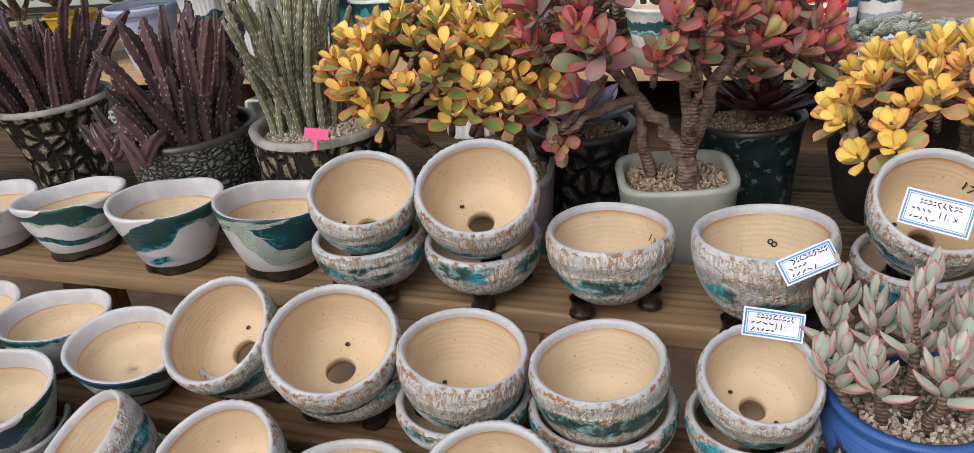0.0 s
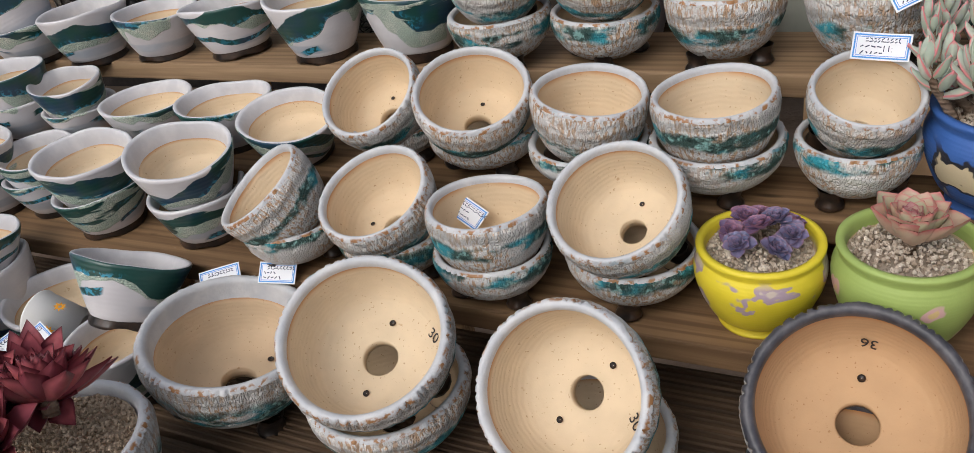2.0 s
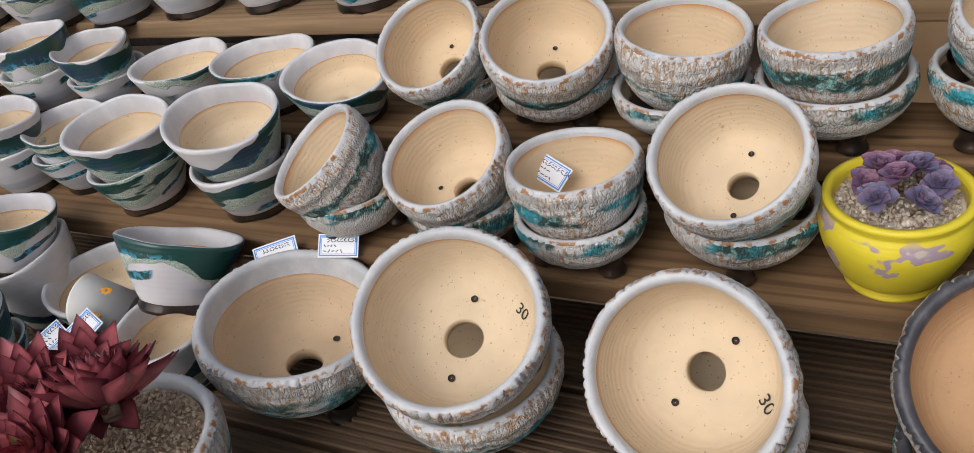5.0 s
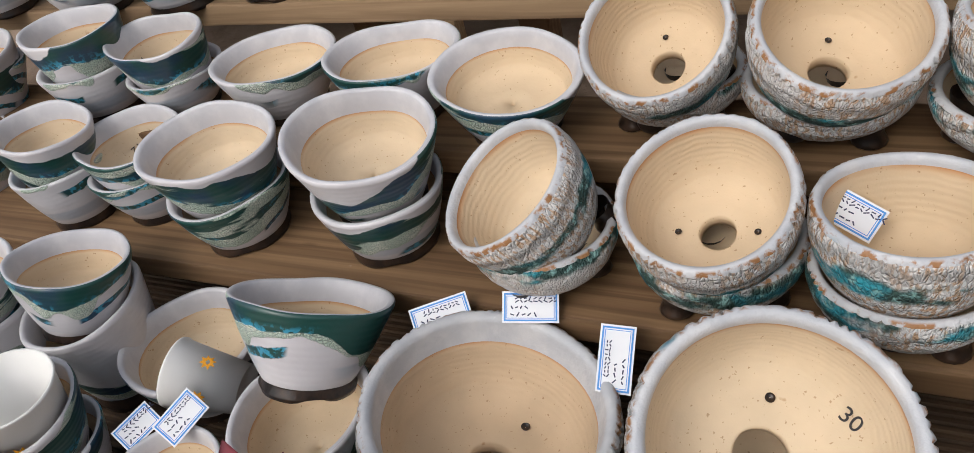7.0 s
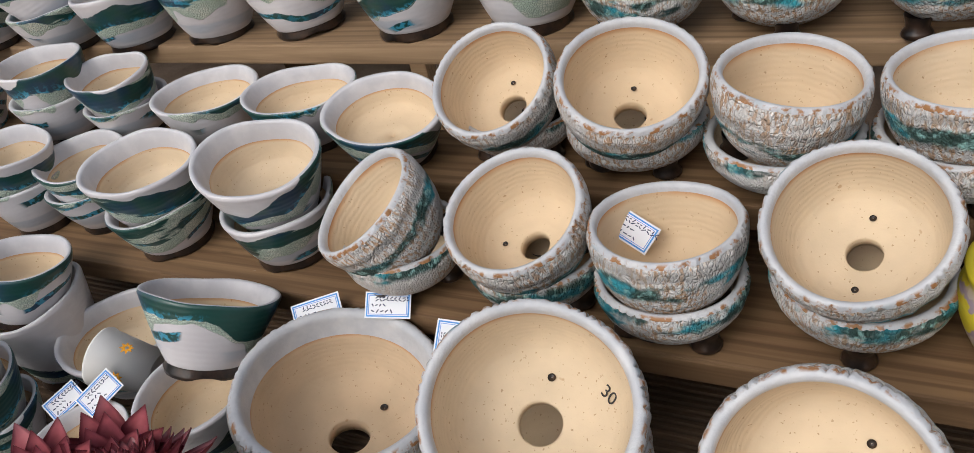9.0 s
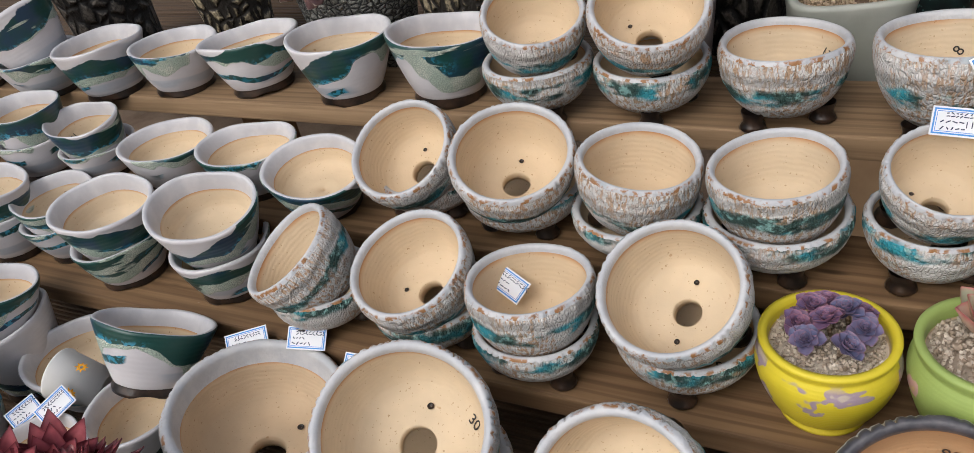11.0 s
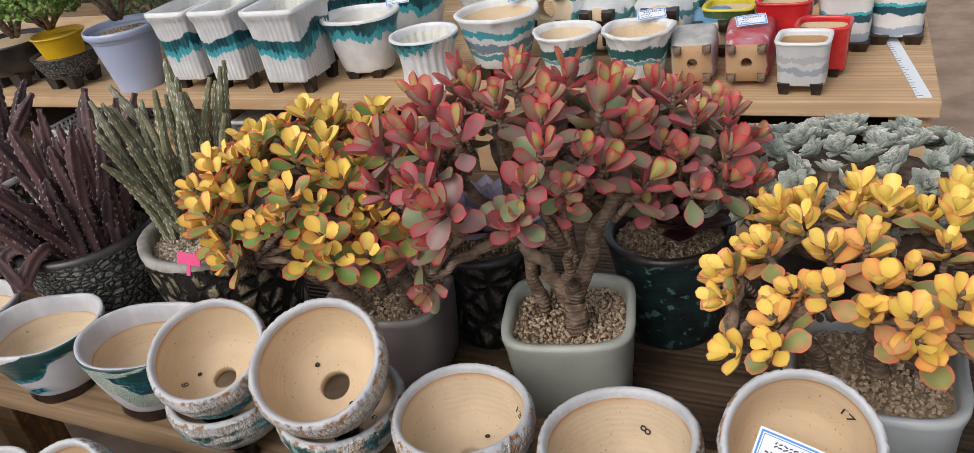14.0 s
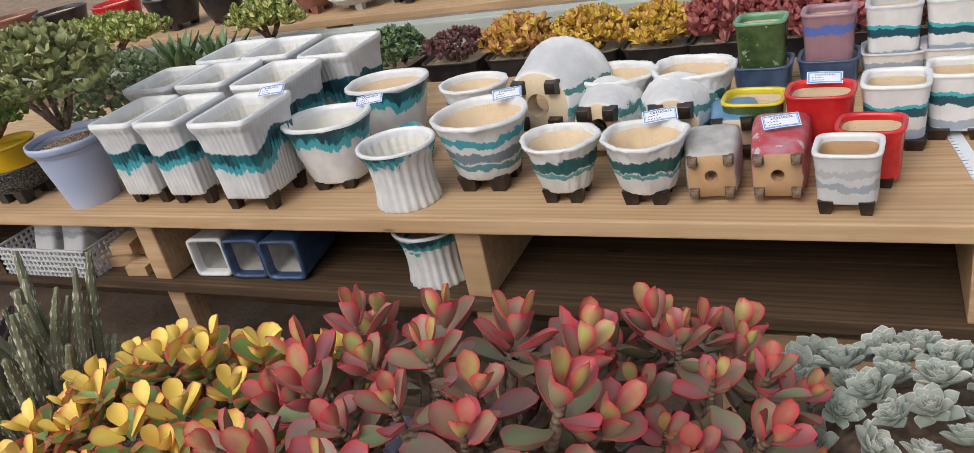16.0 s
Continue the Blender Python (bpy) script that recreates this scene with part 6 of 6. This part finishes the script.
green_bush = leaf_mat("mid_green_leaf", (0.16, 0.23, 0.085), (0.32, 0.35, 0.15), (0.52, 0.28, 0.18), width=(0.8, 1.3))
pale_bush = leaf_mat("grey_green_small_leaf", (0.20, 0.27, 0.14), (0.30, 0.36, 0.21), (0.26, 0.30, 0.18), 0.6)
fresh_bush = leaf_mat("fresh_green_leaf", (0.13, 0.24, 0.05), (0.24, 0.34, 0.10), (0.40, 0.30, 0.12), width=(0.9, 1.4))
cream_bush = leaf_mat("cream_variegated_leaf", (0.62, 0.58, 0.22), (0.42, 0.46, 0.14), (0.18, 0.25, 0.07), width=(0.4, 0.9))
dark_bush = leaf_mat("dark_green_leaf", (0.07, 0.14, 0.055), (0.13, 0.22, 0.09), (0.14, 0.20, 0.10))
wine_bush = leaf_mat("wine_small_leaf", (0.09, 0.04, 0.05), (0.17, 0.08, 0.085), (0.22, 0.10, 0.09))
gold_bush = leaf_mat("gold_pink_leaf", (0.62, 0.46, 0.06), (0.55, 0.28, 0.14), (0.50, 0.15, 0.13), width=(0.6, 1.1))
rose_bush = leaf_mat("rose_bronze_leaf", (0.30, 0.14, 0.11), (0.38, 0.13, 0.13), (0.45, 0.09, 0.09), width=(0.6, 1.1))

vessel("plastic_pot", pose(-1.235, 1.452, BT), "tall lavender plastic pot with a jade bush", 0.155, 0.155, 0.132, [(0.58, 0.0), (0.60, 0.03), (0.88, 0.86), (0.90, 0.87), (0.97, 0.90), (1.0, 0.96)], lavender_plastic, wall=0.005, floor_at=0.6, inside=lavender_plastic)
gravel(bpy.data.objects["plastic_pot"], 0.138, 0.138, 0.112, grit_tan, seed=50)
bush("jade_bush", "green jade bush with orange tips in a lavender pot", pose(-1.245, 1.46, BT + 0.112), 300, 0.135, 0.115, 0.090, green_bush, 0.021, 51, z0=0.12)
bush("jade_bush", "grey-green small-leaved bush on the bench", pose(-1.36, 1.70, BT), 260, 0.13, 0.12, 0.09, pale_bush, 0.016, 52, z0=0.11)
vessel("bonsai_pot", pose(-1.44, 1.465, BT), "black footed pot with ash-grey crust", 0.15, 0.14, 0.075, BOWLED, pitted, rim=black_rim, wall=0.008, legs=4, leg_h=0.025, leg_w=0.03, leg_mat=black_rim, floor_at=0.7)
vessel("plastic_pot", pose(-1.44, 1.465, BT + 0.062), "yellow plastic pot standing in a black pot", 0.115, 0.115, 0.055, [(0.7, 0.0), (0.9, 0.8), (1.0, 0.95)], yellow_plastic, wall=0.004, floor_at=0.8, inside=yellow_plastic)
bush("sedum_bush", "fresh green low bush in a yellow pot", pose(-1.46, 1.47, BT + 0.112), 200, 0.105, 0.09, 0.04, fresh_bush, 0.014, 53, z0=0.055, stems=8)
vessel("bonsai_pot", pose(-1.62, 1.48, BT), "black glazed footed pot", 0.19, 0.17, 0.10, BOWLED, black_rim, wall=0.008, legs=4, leg_h=0.03, leg_w=0.035, leg_mat=black_rim, floor_at=0.6)
bush("jade_bush", "green bush in a black footed pot", pose(-1.62, 1.50, BT + 0.08), 260, 0.12, 0.10, 0.08, green_bush, 0.02, 54, z0=0.10)
bush("cream_bush", "cream-variegated succulent bush behind the bench", pose(-1.86, 2.16, BT), 220, 0.22, 0.10, 0.05, cream_bush, 0.026, 55, z0=0.14)
bush("cream_bush", "yellow-green variegated succulent bush", pose(-1.36, 2.24, BT), 130, 0.11, 0.06, 0.045, cream_bush, 0.026, 56, z0=0.12)
aloe = thing("aloe", pose(-1.45, 2.02, BT + 0.045), "spotted dark green aloe with upright pointed leaves", "plant")
rosette_parts(aloe, 26, 0.165, 0.030, 0.011, [dark_bush], 57, pose(-0.05, 0, 0), (22, 84), 1.0, 0.3, 0.12)
rosette_parts(aloe, 22, 0.145, 0.028, 0.009, [dark_bush], 58, pose(0.06, 0.03, 0), (26, 84), 1.0, 0.3, 0.12)
vessel("bonsai_pot", pose(-1.45, 2.02, BT), "low dark pot holding the aloe", 0.20, 0.13, 0.045, STRAIGHT, black_rim, wall=0.006, floor_at=0.7)
back_row = thing("back_table", Matrix(), "low pine table behind the bench", "table", kind="structure")
board(back_row, -3.4, 0.27, 2.035, 2.285, 0.775, 0.022, pine)
for k, (x, w, mt, L, lab, z) in enumerate(((-0.93, 0.105, dark_bush, 0.015, "dark green small-leaved bush", 0.055), (-0.76, 0.10, wine_bush, 0.014, "wine-coloured low sedum", 0.035), (-0.60, 0.10, gold_bush, 0.020, "golden-pink sedum", 0.05), (-0.44, 0.10, gold_bush, 0.020, "golden-pink sedum", 0.05), (-0.29, 0.09, gold_bush, 0.018, "golden-pink sedum", 0.05), (-0.16, 0.10, rose_bush, 0.022, "bronze-rose sedum", 0.065), (-0.02, 0.09, rose_bush, 0.022, "bronze-rose sedum", 0.06), (0.10, 0.09, rose_bush, 0.02, "bronze-rose sedum", 0.06), (0.20, 0.09, wine_bush, 0.016, "wine-coloured low sedum", 0.045))):
    vessel("plastic_pot", pose(x, 2.13, 0.775), "black plastic tray pot", 0.15, 0.13, 0.05, SQ, black_rim, n=6.0, wall=0.003, floor_at=0.8, seed=60 + k)
    bush("sedum_bush", lab + " in a black tray pot", pose(x, 2.13, 0.812), 190, w * 0.85, 0.07, z, mt, L, 70 + k, z0=0.03)
rail_paint = plain_glaze("grey_green_painted_steel", (0.40, 0.43, 0.38), (0.46, 0.49, 0.44), 0.5, 4, 300)
tagged(new("trim", from_bm("trim", box_data(-4.5, 0.28, 2.30, 2.345, 0.79, 0.865, 0.004), [rail_paint])), "grey-green painted steel rail behind the bushes", "rail", kind="structure")
tagged(new("trim", from_bm("trim", box_data(-4.5, 0.27, 2.305, 2.34, 0.0, 0.79), [black_rim])), "dark cladding below the steel rail", "cladding", kind="structure")
far_table = thing("back_table", Matrix(), "pine table with dark pots far behind", "table", kind="structure")
board(far_table, -7.0, -0.2, 2.60, 3.2, 0.830, 0.022, pine_light)
for x in (-3.6, -2.4, -1.45, -0.4):
    part("post", from_bm("post", box_data(x, x + 0.06, 2.62, 2.68, 0.0, 0.808), [pine_light]), far_table)
terracotta = plain_glaze("dull_terracotta", (0.22, 0.085, 0.06), (0.28, 0.12, 0.085), 0.5)
for k, (x, mt, w) in enumerate(((-3.3, black_rim, 0.22), (-3.0, terracotta, 0.2), (-2.72, black_rim, 0.2), (-2.42, red_glaze, 0.18), (-2.15, black_rim, 0.2), (-1.93, black_rim, 0.16), (-1.72, black_rim, 0.17), (-1.55, terracotta, 0.15), (-1.38, white_plastic, 0.2), (-1.20, black_rim, 0.15), (-1.02, terracotta, 0.14), (-0.86, sandy_glaze, 0.13))):
    vessel("bonsai_pot", pose(x, 2.74, 0.830), "dark glazed bonsai pot on the far table", w, w, 0.045 if mt is white_plastic else 0.12, BOWLED, mt, rim=mt, wall=0.008, legs=3, leg_h=0.02, leg_w=0.03, leg_mat=mt, group="far bonsai pots", seed=90 + k)

# ---- price cards and pen marks ----
paper = Mat("white_card", 0.6)
paper.colour(paper.mix(paper.ramp(paper.noise(30, 2), 0.3, 0.7), (0.74, 0.76, 0.80), (0.80, 0.81, 0.84)))
blue_print = Mat("blue_print", 0.55)
blue_print.colour((0.07, 0.28, 0.68))
ink = Mat("blue_black_ink", 0.6)
ink.colour((0.03, 0.035, 0.09))


def bent(bm, curl):
    for v in bm.verts:
        v.co.z += curl * (v.co.x / 0.024) ** 2
    return bm


def strip(x0, x1, y0, y1, z, curl, m, name, parent, turn=0.0):
    bm = bmesh.new()
    n = 8
    rows = [[bm.verts.new((x0 + (x1 - x0) * i / n, y, z + t)) for i in range(n + 1)] for y, t in ((y0, 0), (y1, 0), (y1, 0.0003), (y0, 0.0003))]
    for r in range(4):
        for i in range(n):
            bm.faces.new((rows[r][i], rows[r][i + 1], rows[(r + 1) % 4][i + 1], rows[(r + 1) % 4][i]))
    for e in (0, n):
        bm.faces.new([rows[r][e] for r in range(4)])
    bmesh.ops.recalc_face_normals(bm, faces=bm.faces[:])
    if turn:
        c = Vector(((x0 + x1) / 2, (y0 + y1) / 2, z))
        bmesh.ops.rotate(bm, verts=bm.verts[:], cent=c, matrix=Matrix.Rotation(turn, 3, "Z"))
    return part(name, from_bm(name, bent(bm, curl), [m]), parent)


def words(body, size, m, parent, mx, name="writing"):
    cu = bpy.data.curves.new(name, "FONT")
    cu.body, cu.size, cu.extrude = body, size, 0.0001
    tmp = new(name, cu)
    me = bpy.data.meshes.new_from_object(tmp)
    bpy.data.objects.remove(tmp)
    me.materials.clear()
    me.materials.append(m.m)
    return part(name, me, parent, "", mx)


def card(eye, facing, roll, w=0.047, h=0.026, curl=0.002, text="", seed=1):
    """A price card with a blue double border and handwriting."""
    c = thing("price_card", look(eye, Vector(eye) * 2 - Vector(facing), roll), "white paper price card with blue border and handwriting", "price card", "price cards")
    a, b = w / 2, h / 2
    strip(-a, a, -b, b, 0, curl, paper, "paper", c)
    for t, q in ((0.0012, 0.0011), (0.0030, 0.0004)):
        z = 0.00032
        strip(-a + t, a - t, b - t - q, b - t, z, curl, blue_print, "border", c)
        strip(-a + t, a - t, -b + t, -b + t + q, z, curl, blue_print, "border", c)
        strip(-a + t, -a + t + q, -b + t + q, b - t - q, z, curl, blue_print, "border", c)
        strip(a - t - q, a - t, -b + t + q, b - t - q, z, curl, blue_print, "border", c)
    rng = random.Random(seed)
    x = -a * 0.55
    for k in range(9):
        wd = rng.uniform(0.0018, 0.0034)
        strip(x, x + wd, b * 0.33, b * 0.33 + 0.0007, 0.00034, curl, ink, "writing", c, rng.uniform(-0.9, 0.9))
        strip(x, x + wd * 0.8, b * 0.33 + 0.0020, b * 0.33 + 0.0027, 0.00034, curl, ink, "writing", c, rng.uniform(-0.6, 1.6))
        x += wd + 0.0004
    for row, n in ((-0.05, 4), (-0.50, 5)):
        x = -a * 0.72
        for k in range(n):
            wd = rng.uniform(0.0018, 0.0034)
            strip(x, x + wd, b * row, b * row + 0.0008, 0.00034, curl, ink, "writing", c, rng.uniform(-1.2, 1.2))
            x += wd + 0.0009
    if text:
        words(text, 0.0065, ink, c, pose(0.0005, -0.0035, 0.00045 + curl * 0.05))
    return c


card((0.121, 0.556, 0.940), (0.08, 0.08, 1.25), -12, 0.044, 0.025, 0.001, "11. x 8", 1)
card((0.042, 0.531, 0.911), (0.10, 0.08, 1.25), 24, 0.040, 0.019, -0.004, "", 2)
card((0.020, 0.500, 0.878), (0.02, 0.0, 1.13), -4, 0.040, 0.020, 0.004, "11x8", 3)
card((-0.297, 0.403, 0.766), (-0.25, 0.0, 1.15), -32, 0.033, 0.021, 0.0006, "", 4)
card((-0.549, 0.338, 0.708), (-0.42, 0.0, 1.10), 10, 0.042, 0.022, -0.001, "", 5)
card((-0.487, 0.351, 0.713), (-0.38, 0.0, 1.10), -6, 0.038, 0.021, -0.001, "", 6)
card((-0.424, 0.325, 0.703), (-0.35, -0.05, 1.10), 82, 0.042, 0.022, -0.001, "", 7)
card((-0.722, 0.240, 0.678), (-0.52, -0.05, 1.05), 32, 0.036, 0.022, 0.0, "", 8)
card((-0.760, 0.230, 0.670), (-0.52, -0.05, 1.05), 24, 0.032, 0.020, 0.0, "", 9)
for k, (x, y, z, r) in enumerate(((0.0, 1.50, 0.893, 4), (0.046, 1.632, 0.900, -8), (-0.155, 1.505, 0.906, 6), (-0.40, 1.565, 0.928, 6), (-0.65, 1.57, 0.930, 8), (-0.80, 1.52, 0.974, 4))):
    card((x, y, z), (x + 0.05, y - 0.28, z + 0.7), r, 0.046, 0.024, -0.001, "", 20 + k)


def pen_mark(text, at, up, size, roll):
    """Pen figures on the clay inside a pot."""
    o = thing("pen_mark", look(at, Vector(at) - Vector(up), roll), "dark pen figures written on bare clay", "pen mark", "pen marks")
    words(text, size * 0.8, pen, o, pose(-size * 0.32, -size * 0.28, 0.0006))


for text, at, up, size, roll in (("30", (-0.2913, 0.2977, 0.7150), (-0.382, -0.719, 0.581), 0.016, -16), ("30", (-0.1156, 0.2578, 0.7008), (-0.555, -0.498, 0.666), 0.016, -16), ("13", (-0.0768, 0.6265, 0.8732), (-0.686, -0.704, 0.183), 0.013, -20), ("8", (0.0212, 0.6267, 0.8766), (-0.177, -0.968, 0.179), 0.015, 60), ("36", (0.0296, 0.3393, 0.7281), (-0.101, -0.989, -0.112), 0.015, 175), ("8", (-0.3518, 0.5756, 0.8938), (0.620, 0.043, 0.783), 0.011, 60), ("12", (-0.9135, 0.5184, 0.8078), (0.964, -0.102, 0.246), 0.013, 200), ("12", (-0.9048, 0.4594, 0.7506), (0.604, -0.563, 0.564), 0.013, 200), ("17", (0.1472, 0.6021, 0.9398), (-0.613, -0.765, -0.194), 0.014, -25)):
    pen_mark(text, at, up, size, roll)

# paper cups left in two pots
cup_paper = Mat("white_cup_paper", 0.5)
cup_paper.colour(cup_paper.mix(cup_paper.ramp(cup_paper.noise(20, 2), 0.3, 0.7), (0.74, 0.73, 0.70), (0.80, 0.79, 0.77)))
orange_print = Mat("orange_print", 0.5)
orange_print.colour((0.80, 0.36, 0.02))


def paper_cup(m):
    cup = thing("paper_cup", m, "white paper cup printed with orange slices", "paper cup", "paper cups")
    v, f = lathe([(0.0002, 0.004), (0.0235, 0.003), (0.0245, 0.0), (0.0335, 0.070), (0.0350, 0.0715), (0.0345, 0.0735), (0.0328, 0.0725), (0.0232, 0.006), (0.0002, 0.006)], 48)
    part("body", mesh_of("body", v, f, [cup_paper]), cup)
    for k in range(5):
        a0 = 1.2566 * k
        bm = bmesh.new()
        ring = [bm.verts.new(((0.0290 + 0.0003 + 0.009 * q / 0.07) * math.cos(a0 + w / 0.030), (0.0290 + 0.0003 + 0.009 * q / 0.07) * math.sin(a0 + w / 0.030), 0.036 + q)) for w, q in ((0.0085 * math.cos(0.3927 * s) * (1 if s % 2 else 0.55), 0.0085 * math.sin(0.3927 * s) * (1 if s % 2 else 0.55)) for s in range(16))]
        bm.faces.new(ring)
        part("orange_slice", from_bm("orange_slice", bm, [orange_print]), cup)
    return cup


paper_cup(pose(-0.702, 0.284, 0.660, 0, -72, 8) @ Matrix.Scale(0.78, 4))
paper_cup(pose(-0.825, 0.202, 0.664, 4, 6, 20))
